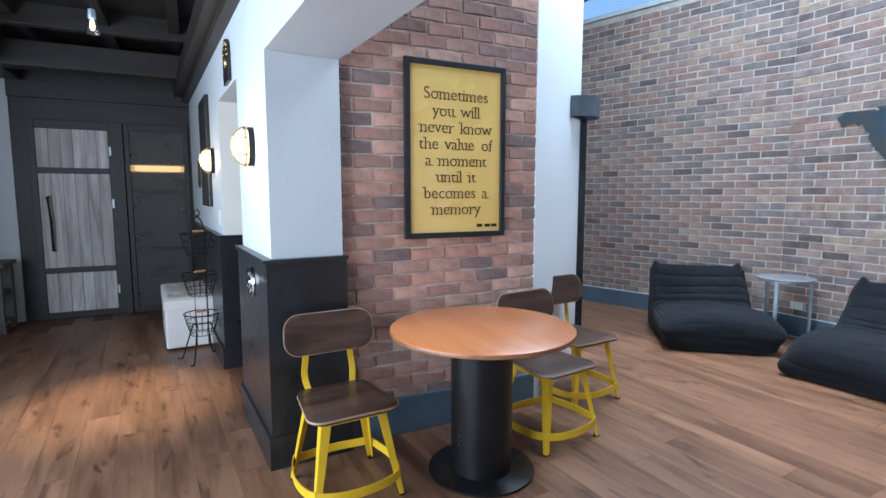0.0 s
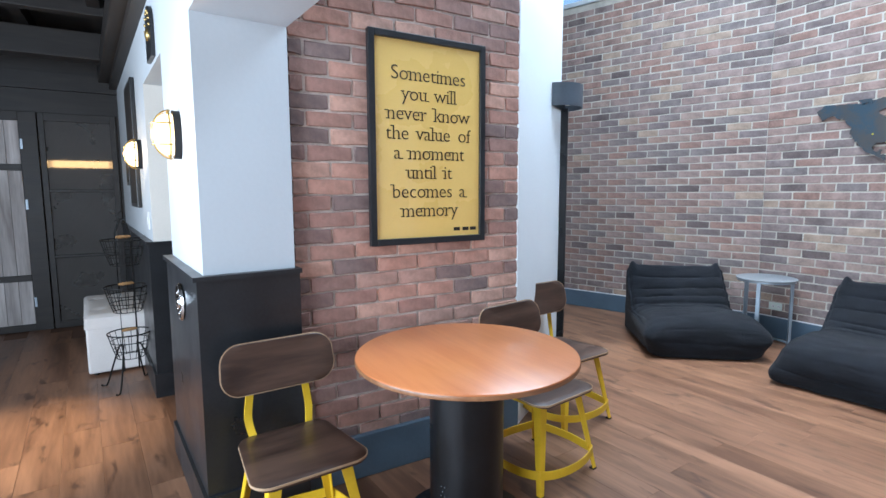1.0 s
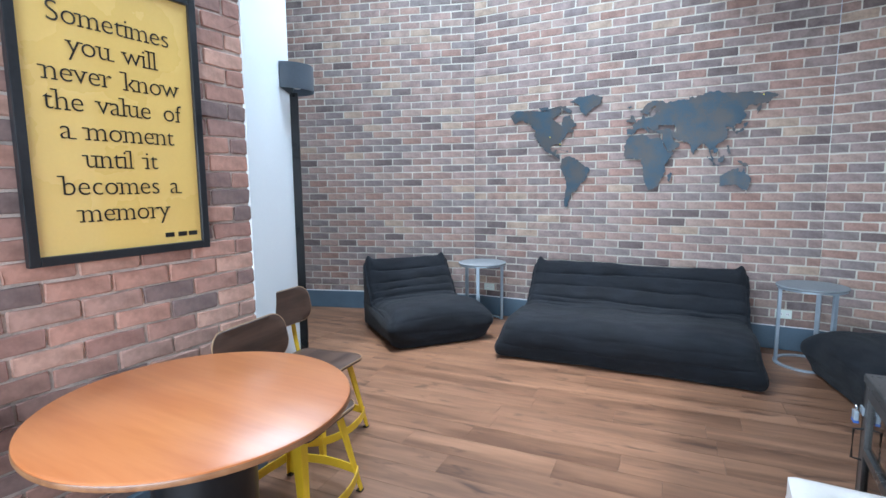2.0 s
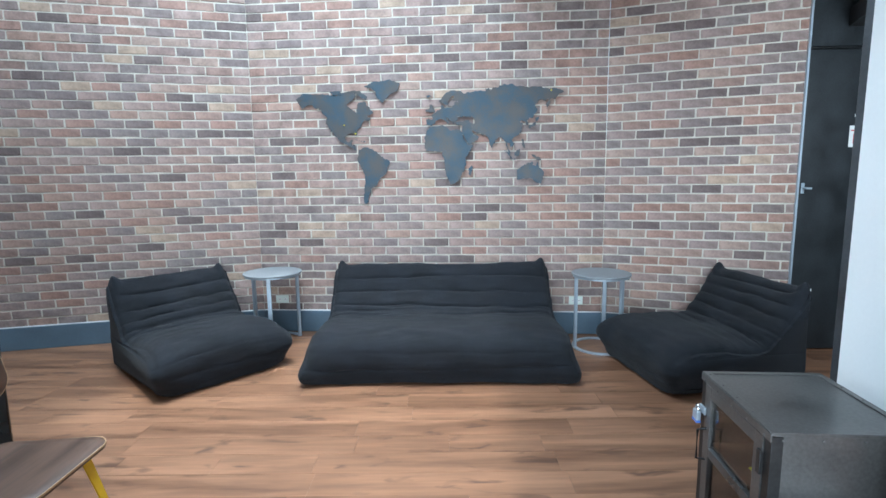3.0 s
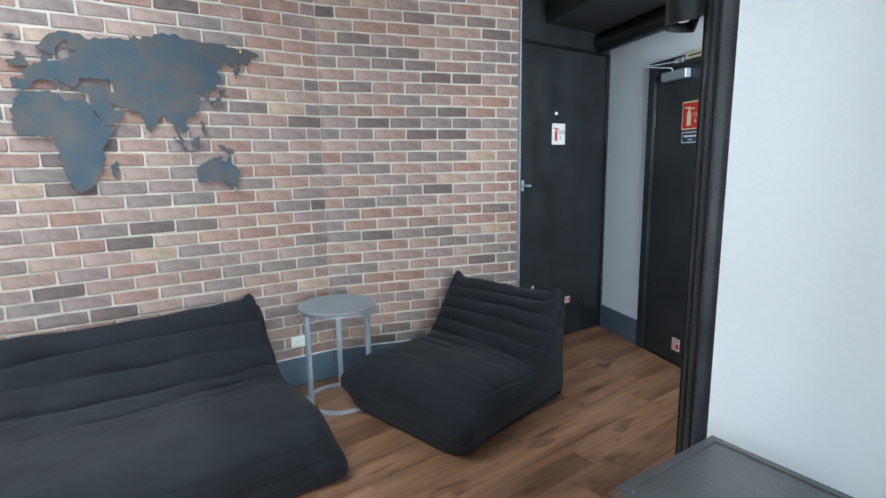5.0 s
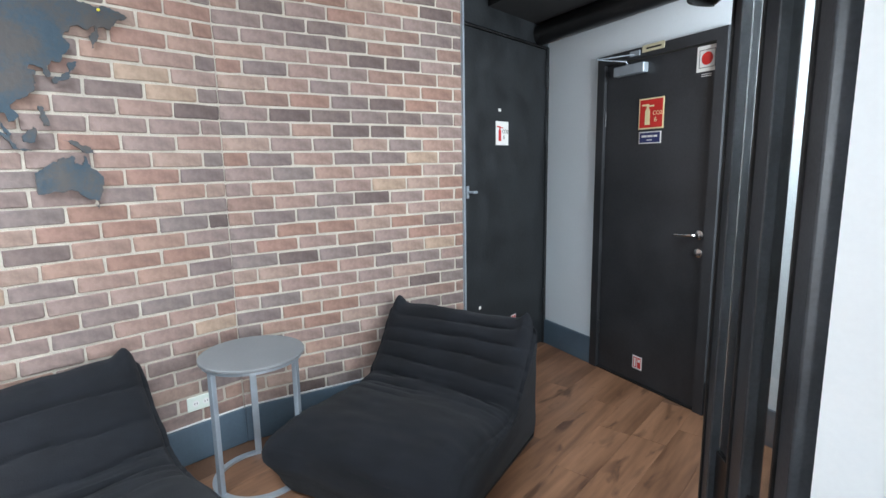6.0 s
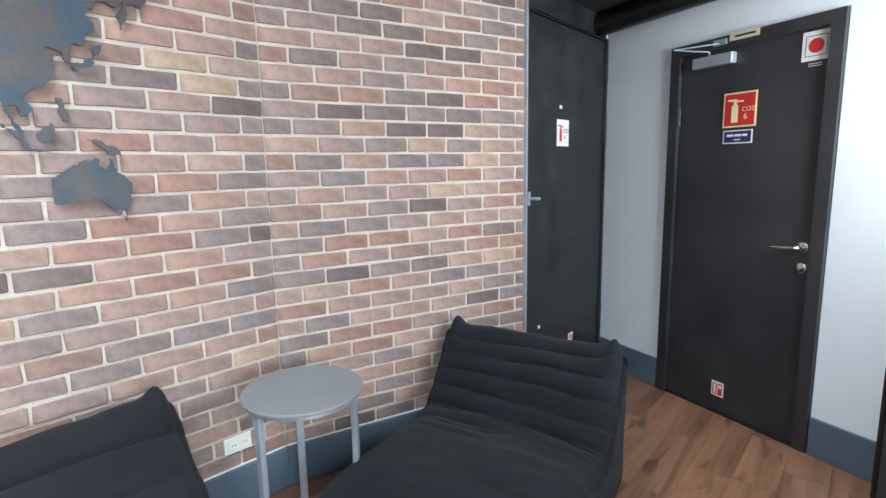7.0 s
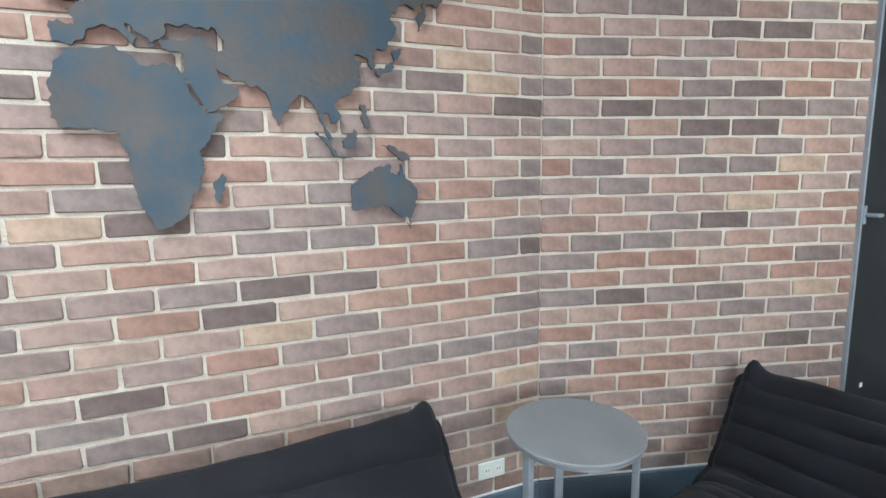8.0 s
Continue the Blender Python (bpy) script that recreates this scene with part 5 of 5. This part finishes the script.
part("door_handle", sweep(bmesh.new(), [(hx, 0.005, 1.29), (hx, 0.05, 1.29), (hx - 0.035, 0.05, 1.289)], 0.009), M_alu, leaf, "steel lever handle", soft=True)
s = plate("sign", m_pw @ Matrix.Translation((n_pw - 0.435, 0.001, 1.675)), 0.15, 0.16, M_paper, "white fire extinguisher sign")
bottle(s, 0.03, -0.002, 0.05, M_red)
lettering("words", "CO2", 0.036, Matrix.Translation((-0.036, 0.0036, 0.012)) @ BACKUP, M_ink, s)
lettering("words", "6", 0.036, Matrix.Translation((-0.02, 0.0036, -0.026)) @ BACKUP, M_ink, s)
s = plate("sticker", m_pw @ Matrix.Translation((n_pw - 0.405, 0.001, 1.83)), 0.03, 0.02, M_paper, "scrap of white tape on the black door", "sticker")
s = plate("sticker", m_pw @ Matrix.Translation((n_pw - 0.17, 0.001, 0.49)), 0.022, 0.02, M_paper, "small white scrap on the black door", "sticker")


s = plate("sticker", m_pw @ Matrix.Translation((0.466, 0.001, 0.317)), 0.06, 0.052, M_paper, "small red and white sticker low on the black door", "sticker")
bits(s, "field", [(0.004, -0.02, 0.024, 0.02), (-0.024, -0.02, -0.004, 0.02)], M_red)


# ---- sockets ----
def socket(m, s, z):
    ob = thing("socket", m @ Matrix.Translation((s, 0.001, z)), "white double wall socket low on the brick", "socket", "wall sockets")
    part("face_plate", box(bmesh.new(), -0.06, 0, -0.036, 0.06, 0.008, 0.036, bevel=0.003), M_socket, ob)
    for x in (-0.03, 0.02):
        part("outlet", lathe(bmesh.new(), [(0.016, 0.008), (0.016, 0.0088)], 16, m=Matrix.Translation((x, 0, 0)) @ Matrix.Rotation(-math.pi / 2, 4, "X") @ Matrix.Translation((0, 0, 0))), M_paper, ob)
        for dx in (-0.006, 0.006):
            part("slot", box(bmesh.new(), x + dx - 0.0015, 0.0085, -0.005, x + dx + 0.0015, 0.0095, 0.005), M_ink, ob)
    return ob


socket(m_map, 0.225, 0.305)
socket(m_map, 2.915, 0.303)


# ---- hall things ----
def bulkhead(s, z, label):
    """A caged lamp on the hall wall, upright, with its bulb lit."""
    m = HALL @ Matrix.Translation((s, 0, z))
    ob = thing("cage_lamp", m, label, "wall lamp", "caged wall lamps")
    oval = [(0.052 * math.cos(a), 0.105 * math.sin(a)) for a in np.linspace(0, 2 * math.pi, 32, endpoint=False)]
    mm = Matrix(((1, 0, 0, 0), (0, 0, 1, 0), (0, 1, 0, 0), (0, 0, 0, 1)))
    part("base", prism(bmesh.new(), oval, 0.0, 0.03, m=mm), M_steel_black, ob)
    bm = bmesh.new()
    rings = []
    for k, y in ((0.84, 0.03), (0.82, 0.06), (0.68, 0.085), (0.4, 0.1)):
        rings.append([bm.verts.new((x * k, y, zz * k)) for x, zz in oval])
    for a, b in zip(rings, rings[1:]):
        for i in range(32):
            bm.faces.new((a[i], a[(i + 1) % 32], b[(i + 1) % 32], b[i]))
    bm.faces.new(rings[-1])
    part("lens", bm, M_bulb, ob, "glowing frosted lens", soft=True)
    glow = lamp("cage_lamp_bulb", "POINT", m @ Matrix.Translation((0, 0.14, 0)), 2.6, (1.0, 0.66, 0.34), radius=0.05)
    part("cage_ring", sweep(bmesh.new(), [(x, 0.045, zz) for x, zz in oval], 0.004, closed=True, up=(0, 1, 0)), M_brass, ob, soft=True)
    for zz in (-0.045, 0.045):
        part("cage_bar", sweep(bmesh.new(), [(0.05 * math.cos(a), 0.035 + 0.075 * math.sin(a), zz) for a in np.linspace(0, math.pi, 12)], 0.0035), M_brass, ob, soft=True)
    part("cage_bar", sweep(bmesh.new(), [(0, 0.035 + 0.075 * math.sin(a), 0.105 * math.cos(a)) for a in np.linspace(0, math.pi, 14)], 0.0035, up=(1, 0, 0)), M_brass, ob, soft=True)
    return ob


bulkhead(0.36, 1.665, "lit oval bulkhead lamp with a brass cage on the white wall")
bulkhead(2.15, 1.69, "lit oval bulkhead lamp with a brass cage further down the hall")
# round badge on the dado
ob = thing("badge", HALL @ Matrix.Translation((0.37, 0.031, 0.92)), "round chrome badge on the black dado", "badge")
TURN_Y = Matrix.Rotation(-math.pi / 2, 4, "X")
part("disc", lathe(bmesh.new(), [(0.075, 0.0), (0.08, 0.004), (0.08, 0.01), (0.07, 0.014)], 40, m=TURN_Y), M_steel_black, ob, soft=True)
part("ring", lathe(bmesh.new(), [(0.08, 0.002), (0.086, 0.006), (0.08, 0.016), (0.073, 0.014)], 40, m=TURN_Y, cap=False), M_chrome, ob, "chrome rim", soft=True)
part("boss", lathe(bmesh.new(), [(0.03, 0.014), (0.025, 0.022), (0.01, 0.026)], 24, m=TURN_Y), M_chrome, ob, soft=True)
for a in range(0, 360, 45):
    part("stud", lathe(bmesh.new(), [(0.01, 0.013), (0.008, 0.018), (0.003, 0.02)], 10, m=TURN_Y @ Matrix.Translation((0.052 * math.cos(radians(a)), 0.052 * math.sin(radians(a)), 0))), M_chrome, ob, soft=True)
# arched ornament above the doorway
ob = thing("wall_ornament", HALL @ Matrix.Translation((1.12, 0.002, 2.14)), "black arched wall ornament with brass studs", "ornament")
arch = [(-0.11, 0), (0.11, 0)] + [(0.11 * math.cos(a), 0.17 + 0.11 * math.sin(a)) for a in np.linspace(0, math.pi, 17)]
mm = Matrix(((1, 0, 0, 0), (0, 0, 1, 0), (0, 1, 0, 0), (0, 0, 0, 1)))
part("panel", prism(bmesh.new(), arch, 0, 0.02, m=mm), M_black_paint, ob)
for a in np.linspace(0, math.pi, 9):
    part("stud", lathe(bmesh.new(), [(0.01, 0.02), (0.006, 0.027)], 10, m=Matrix.Translation((0.09 * math.cos(a), 0, 0.165 + 0.09 * math.sin(a))) @ TURN_Y), M_brass, ob, soft=True)
part("centre", lathe(bmesh.new(), [(0.035, 0.02), (0.03, 0.03), (0.01, 0.034)], 20, m=Matrix.Translation((0, 0, 0.13)) @ TURN_Y), M_brass, ob, soft=True)
# dark pictures and light switch
for s0, s1, z0, z1, lab in ((2.35, 2.95, 1.30, 2.27, "tall dark framed picture on the hall wall"), (3.0, 3.3, 1.48, 1.75, "small dark framed picture on the hall wall")):
    ob = thing("picture", HALL @ Matrix.Translation((s0, 0.002, z0)), lab, "picture", "dark pictures in the hall")
    w, h = s1 - s0, z1 - z0
    part("frame", box(bmesh.new(), 0, 0, 0, w, 0.03, h, bevel=0.004), M_black_paint, ob)
    part("print", box(bmesh.new(), 0.03, 0.03, 0.03, w - 0.03, 0.032, h - 0.03), M_darkwood, ob, "dark print")
ob = thing("light_switch", HALL @ Matrix.Translation((1.9, 0.001, 1.22)), "white light switch beside the doorway", "switch")
part("face_plate", box(bmesh.new(), -0.04, 0, -0.06, 0.04, 0.009, 0.06, bevel=0.002), M_paper, ob)
part("rocker", box(bmesh.new(), -0.012, 0.009, -0.025, 0.012, 0.014, 0.025, bevel=0.002), M_paper, ob)

# end doors
door = thing("door_3", pose(-1.17, 6.94, 0), "weathered plank door in a dark frame with a long black pull", "door", kind="structure")
for a in ((-0.37, 0.0, -0.31, 2.22), (0.365, 0.0, 0.51, 2.22), (-0.31, 2.13, 0.365, 2.22), (-0.31, 0.0, 0.365, 0.07), (-0.31, 1.64, 0.365, 1.70), (-0.31, 0.52, 0.365, 0.58)):
    part("rail", box(bmesh.new(), a[0], -0.03, a[1], a[2], 0.03, a[3], bevel=0.003), M_darkwood, door)
for z0, z1 in ((0.072, 0.518), (0.582, 1.638), (1.702, 2.128)):
    for i in range(6):
        part("plank", box(bmesh.new(), -0.308 + i * 0.112, -0.018, z0, -0.308 + i * 0.112 + 0.109, 0.005, z1, bevel=0.002), M_greyplank, door)
part("pull_bar", sweep(bmesh.new(), [(-0.23, -0.02, 1.38), (-0.23, -0.075, 1.38), (-0.21, -0.08, 1.1), (-0.21, -0.075, 0.78), (-0.21, -0.02, 0.78)], 0.014), M_steel_black, door, "long black pull bar", soft=True)
for z in (0.3, 1.3, 1.9):
    part("hinge", box(bmesh.new(), 0.37, -0.04, z - 0.05, 0.39, -0.03, z + 0.05), M_alu, door)
door = thing("door_4", pose(-0.32, 6.94, 0), "dark door with smoked ribbed glass panes", "door", kind="structure")
for a in ((-0.33, 0.0, -0.28, 2.22), (0.28, 0.0, 0.335, 2.22), (-0.28, 2.14, 0.28, 2.22), (-0.28, 0.0, 0.28, 0.07), (-0.28, 1.42, 0.28, 1.45), (-0.28, 0.74, 0.28, 0.77)):
    part("rail", box(bmesh.new(), a[0], -0.025, a[1], a[2], 0.025, a[3], bevel=0.003), M_darkwood, door)
for z0, z1 in ((0.07, 0.74), (0.77, 1.42), (1.45, 2.14)):
    bm = bmesh.new()
    prev = None
    for i in range(113):
        x = -0.28 + 0.005 * i
        y = -0.004 - 0.003 * (i % 2)
        a, b = bm.verts.new((x, y, z0)), bm.verts.new((x, y, z1))
        if prev:
            bm.faces.new((prev[0], a, b, prev[1]))
        prev = (a, b)
    part("pane", bm, M_ribbed, door, "smoked ribbed glass")

# glowing bar added behind the upper pane to draw the warm band in it
ob = thing("strip_lamp", pose(-0.32, 7.07, 1.715), "glowing bar added behind the smoked glass door for its warm band", "lamp")
part("tube", box(bmesh.new(), -0.27, -0.012, -0.036, 0.27, 0.012, 0.036, bevel=0.008), M_tube, ob)
part("backing", box(bmesh.new(), -0.275, 0.012, -0.055, 0.275, 0.028, 0.055), M_steel_black, ob)

# grey console at the hall's side
ob = thing("console", pose(-2.05, 6.55, 0), "grey limed wooden console with open shelves", "console")
part("top", box(bmesh.new(), -0.42, -0.22, 0.68, 0.36, 0.22, 0.72, bevel=0.004), M_greycab, ob)
for x in (-0.39, 0.28):
    for y in (-0.2, 0.15):
        part("leg", box(bmesh.new(), x, y, 0.0, x + 0.05, y + 0.05, 0.68, bevel=0.003), M_greycab, ob)
for z in (0.09, 0.4):
    part("shelf", box(bmesh.new(), -0.36, -0.19, z, 0.3, 0.19, z + 0.025), M_greycab, ob)
part("back_panel", box(bmesh.new(), -0.36, 0.19, 0.09, 0.3, 0.2, 0.68), M_greycab, ob)

# wire basket stand
ob = thing("basket_stand", pose(0.06, 4.64, 0, 0, 0, 20), "black wire basket stand with wooden grips", "basket stand")
for s in (-1, 1):
    part("upright", sweep(bmesh.new(), [(s * 0.05, 0, 0.12), (s * 0.05, 0, 1.12), (s * 0.03, 0, 1.19), (0, 0, 1.23)], 0.006), M_wire, ob, soft=True)
    for t in (-1, 1):
        part("leg", sweep(bmesh.new(), smooth_line([(s * 0.05, 0, 0.30), (s * 0.06, t * 0.04, 0.30), (s * 0.10, t * 0.10, 0.12), (s * 0.13, t * 0.13, 0.006), (s * 0.16, t * 0.15, 0.01)], 5), 0.006), M_wire, ob, soft=True)
part("finial", sweep(bmesh.new(), [(0.02 * math.cos(a), 0, 1.25 + 0.03 * math.sin(a)) for a in np.linspace(0, 6.28, 14)], 0.004), M_wire, ob, soft=True)
for zb in (0.22, 0.56, 0.9):
    bk = part("basket", sweep(bmesh.new(), [(0.14 * math.cos(a), 0.14 * math.sin(a), zb + 0.18) for a in np.linspace(0, 2 * math.pi, 28, endpoint=False)], 0.005, closed=True), M_wire, ob, soft=True)
    for rr, zz in ((0.125, 0.12), (0.11, 0.06), (0.09, 0.0)):
        part("hoop", sweep(bmesh.new(), [(rr * math.cos(a), rr * math.sin(a), zb + zz) for a in np.linspace(0, 2 * math.pi, 24, endpoint=False)], 0.003, closed=True), M_wire, bk)
    for i in range(16):
        a = 2 * math.pi * i / 16
        part("wire", sweep(bmesh.new(), [(0.14 * math.cos(a), 0.14 * math.sin(a), zb + 0.18), (0.115 * math.cos(a), 0.115 * math.sin(a), zb + 0.08), (0.09 * math.cos(a), 0.09 * math.sin(a), zb)], 0.0025, seg=5), M_wire, bk)
    part("grip", lathe(bmesh.new(), [(0.008, -0.05), (0.012, -0.03), (0.012, 0.03), (0.008, 0.05)], 12, m=Matrix.Translation((0, 0, zb + 0.2)) @ Matrix.Rotation(math.pi / 2, 4, "Y")), M_handle_wood, ob, "turned wooden grip", soft=True)
# glass pendant in the hall
def pendant(at, top, bulb):
    ob = thing("pendant_lamp", pose(*at), "small clear glass pendant lamp on a cord", "pendant lamp", "glass pendants")
    part("cord", sweep(bmesh.new(), [(0, 0, 0.14), (0, 0, top - at[2])], 0.004), M_ink, ob)
    part("holder", lathe(bmesh.new(), [(0.02, 0.09), (0.024, 0.1), (0.02, 0.15)], 16), M_alu, ob, soft=True)
    part("bulb", lathe(bmesh.new(), [(0.008, 0.09), (0.012, 0.07), (0.016, 0.045), (0.012, 0.025), (0.004, 0.018)], 16), bulb, ob, soft=True)
    shade = part("shade", lathe(bmesh.new(), [(0.022, 0.1), (0.028, 0.05), (0.04, 0.01), (0.042, 0.0), (0.04, 0.0), (0.026, 0.05), (0.02, 0.1)], 24, cap=False), M_glass, ob, soft=True)
    shade.visible_shadow = False
    return ob


pendant((-0.5, 4.0, 2.45), 3.05, M_bulb)
spot = lamp("pendant_bulb", "SPOT", look((-0.5, 4.0, 2.44), (-0.46, 3.85, 0)), 300, (1.0, 0.74, 0.42), radius=0.03)
spot.data.spot_size, spot.data.spot_blend = radians(40), 1.0


# ---- planks ----
def plank_mesh(w, n):
    bm = bmesh.new()
    g = 0.0003
    lo = [bm.verts.new(v) for v in ((g, g, -0.004), (w - g, g, -0.004), (w - g, n - g, -0.004), (g, n - g, -0.004))]
    hi = [bm.verts.new(v) for v in ((2 * g, 2 * g, 0), (w - 2 * g, 2 * g, 0), (w - 2 * g, n - 2 * g, 0), (2 * g, n - 2 * g, 0))]
    bm.faces.new(hi)
    for i in range(4):
        bm.faces.new((lo[i], lo[(i + 1) % 4], hi[(i + 1) % 4], hi[i]))
    return mesh_of("plank", bm, M_floor)


PLANK = {n: plank_mesh(0.18, n) for n in (1.22, 0.82, 0.5)}
FLOOR_TURN = Matrix.Rotation(radians(4.2), 4, "Z")
rng = random.Random(4)
for i in range(-18, 34):
    x = i * 0.18
    y = -4.2 - rng.random() * 1.2
    while y < 7.2:
        n = rng.choice((1.22, 1.22, 1.22, 0.82, 0.5))
        mid = FLOOR_TURN @ Vector((x + 0.09, y + n / 2, 0))
        if -2.5 < mid.x < 5.2 and -2.6 < mid.y < 6.7 and not (mid.x > 0.9 and mid.y > 5.6) and not (0.9 < mid.x < 2.4 and (mid.y > 3.3 or mid.y < -0.8)) and not (mid.x < 0 and mid.y < -1.2):
            ob = new("plank", PLANK[n])
            ob.parent = floor
            ob.matrix_local = FLOOR_TURN @ Matrix.Translation((x, y, 0))
        y += n


# ---- brickwork ----
JOINT = 0.0105


def brick_shape(n, h, wear, r, dy=0.0):
    """Corners and faces of one brick: rounded corners, softened and uneven arrises, open at its back."""
    c, b = 0.0045, 0.003
    line = [(c, 0), (n / 2, 0), (n - c, 0), (n, c), (n, h - c), (n - c, h), (n / 2, h), (c, h), (0, h - c), (0, c)]
    j = lambda k: (r.random() - 0.5) * wear * k
    back = [(x, -0.012, z) for x, z in line]
    side, face = [], []
    for x, z in line:
        dx, dz = j(0.7), j(0.7)
        side.append((x + dx, dy - 0.0035, z + dz))
        face.append((x + (b if x < n / 2 else -b if x > n / 2 else 0) + dx + j(0.3), dy + j(0.4), z + (b if z < h / 2 else -b) + dz + j(0.3)))
    faces = [(20, 21, 26, 27, 28, 29), (21, 22, 23, 24, 25, 26)]
    for i in range(10):
        k = (i + 1) % 10
        faces += [(10 + i, 10 + k, 20 + k, 20 + i), (i, k, 10 + k, 10 + i)]
    return back + side + face, faces


def brick_mesh(name, n, material, wear, seed):
    verts, faces = brick_shape(n, COURSE - JOINT, wear, random.Random(seed))
    me = bpy.data.meshes.new(name)
    me.from_pydata(verts, [], faces)
    me.materials.append(material)
    return me


def brick_wall(name, p0, p1, z0, z1, mats, label, shift, stretch, thick=0.16, wear=0.0065, recess=0.004, levels=(0, 2.35), seed=1, pitch=PITCH):
    """Mortar bed with bricks laid in half bond; those within the stretch are pieces of their own, the rest one mesh."""
    brick_m, rest_m, mortar_m = mats
    m, n = frame_on(p0, p1)
    wall = solid(name, box(bmesh.new(), 0, -thick, 0, n, -recess, z1), mortar_m, label, "wall", "structure", m=m)
    r = random.Random(seed)
    full = [brick_mesh("brick", pitch - JOINT, brick_m, wear, seed * 31 + k) for k in range(14)]
    verts, faces, count = [], [], 0
    k0, k1 = math.ceil((z0 - PHASE) / COURSE), math.floor((z1 - PHASE) / COURSE + 0.02)
    for k in range(k0, k1):
        z = PHASE + k * COURSE + JOINT / 2
        x = shift - (pitch / 2 if k % 2 else 0) - pitch * math.ceil(shift / pitch + 1)
        spans = []
        while x < n:
            a, b = max(x, 0.002), min(x + pitch - JOINT, n - 0.002)
            if b > a:
                spans.append([a, b])
            x += pitch
        if len(spans) > 1 and spans[0][1] - spans[0][0] < 0.03:
            first_end = spans.pop(0)[0]
            spans[0][0] = first_end
        if len(spans) > 1 and spans[-1][1] - spans[-1][0] < 0.03:
            last_end = spans.pop()[1]
            spans[-1][1] = last_end
        for a, b in spans:
            whole = abs(b - a - pitch + JOINT) < 0.0005
            near = stretch[0] < a < stretch[1] and levels[0] < z < levels[1] and count < 295
            if near:
                me = r.choice(full) if whole else brick_mesh("brick", b - a, brick_m, wear, k)
                ob = new("brick", me)
                ob.parent = wall
                ob.matrix_local = Matrix.Translation((a, (r.random() - 0.5) * wear * 0.5, z + (r.random() - 0.5) * 0.003))
                count += 1
            else:
                vs, fs = brick_shape(b - a, COURSE - JOINT, wear, r, (r.random() - 0.5) * wear * 0.8)
                o = len(verts)
                verts += [(a + x, y, z + zz) for x, y, zz in vs]
                faces += [tuple(o + i for i in f) for f in fs]
    if verts:
        me = bpy.data.meshes.new("bricks")
        me.from_pydata(verts, [], faces)
        me.materials.append(rest_m)
        ob = new("bricks", me)
        ob.parent = wall
        tagged(ob, kind="stuff")
    return wall


LB = (M_brick, M_brick_i, M_mortar)
PB = (M_pbrick, M_pbrick_i, M_pmortar)
brick_wall("wall_brick_middle", K_RIGHT, K_LEFT, 0.19, BRICK_TOP, LB, "mixed brown and grey brick wall with pale joints", 0.445, (0.0, 1.9), levels=(0.55, 2.3), seed=2, pitch=0.2285)
brick_wall("wall_brick_right", K_EDGE, K_RIGHT, 0.19, BRICK_TOP, LB, "mixed brown and grey brick wall beside the black door", 0.069, (0.0, 2.0), levels=(0, 2.6), seed=3)
brick_wall("wall_brick_left", K_LEFT, K_FAR, 0.19, BRICK_TOP, LB, "mixed brown and grey brick wall behind the lounge chair", 0.14, (0.0, 2.0), levels=(0.3, 2.2), seed=4)
brick_wall("wall_brick_poster", (2.03, 2.62), (0.757, 2.62), 0.19, 3.6, PB, "dark red reclaimed brick wall that carries the poster", 0.1, (0.0, 2.0), 0.3, 0.010, 0.008, (0.1, 2.75), seed=5)
brick_wall("wall_brick_south", (0.8, -0.20), (2.32, -0.20), 0.0, 3.6, PB, "dark red reclaimed brick wall by the white wall", 0.05, (1.1, 1.6), 0.4, 0.010, 0.008, (0.1, 2.75), seed=6)
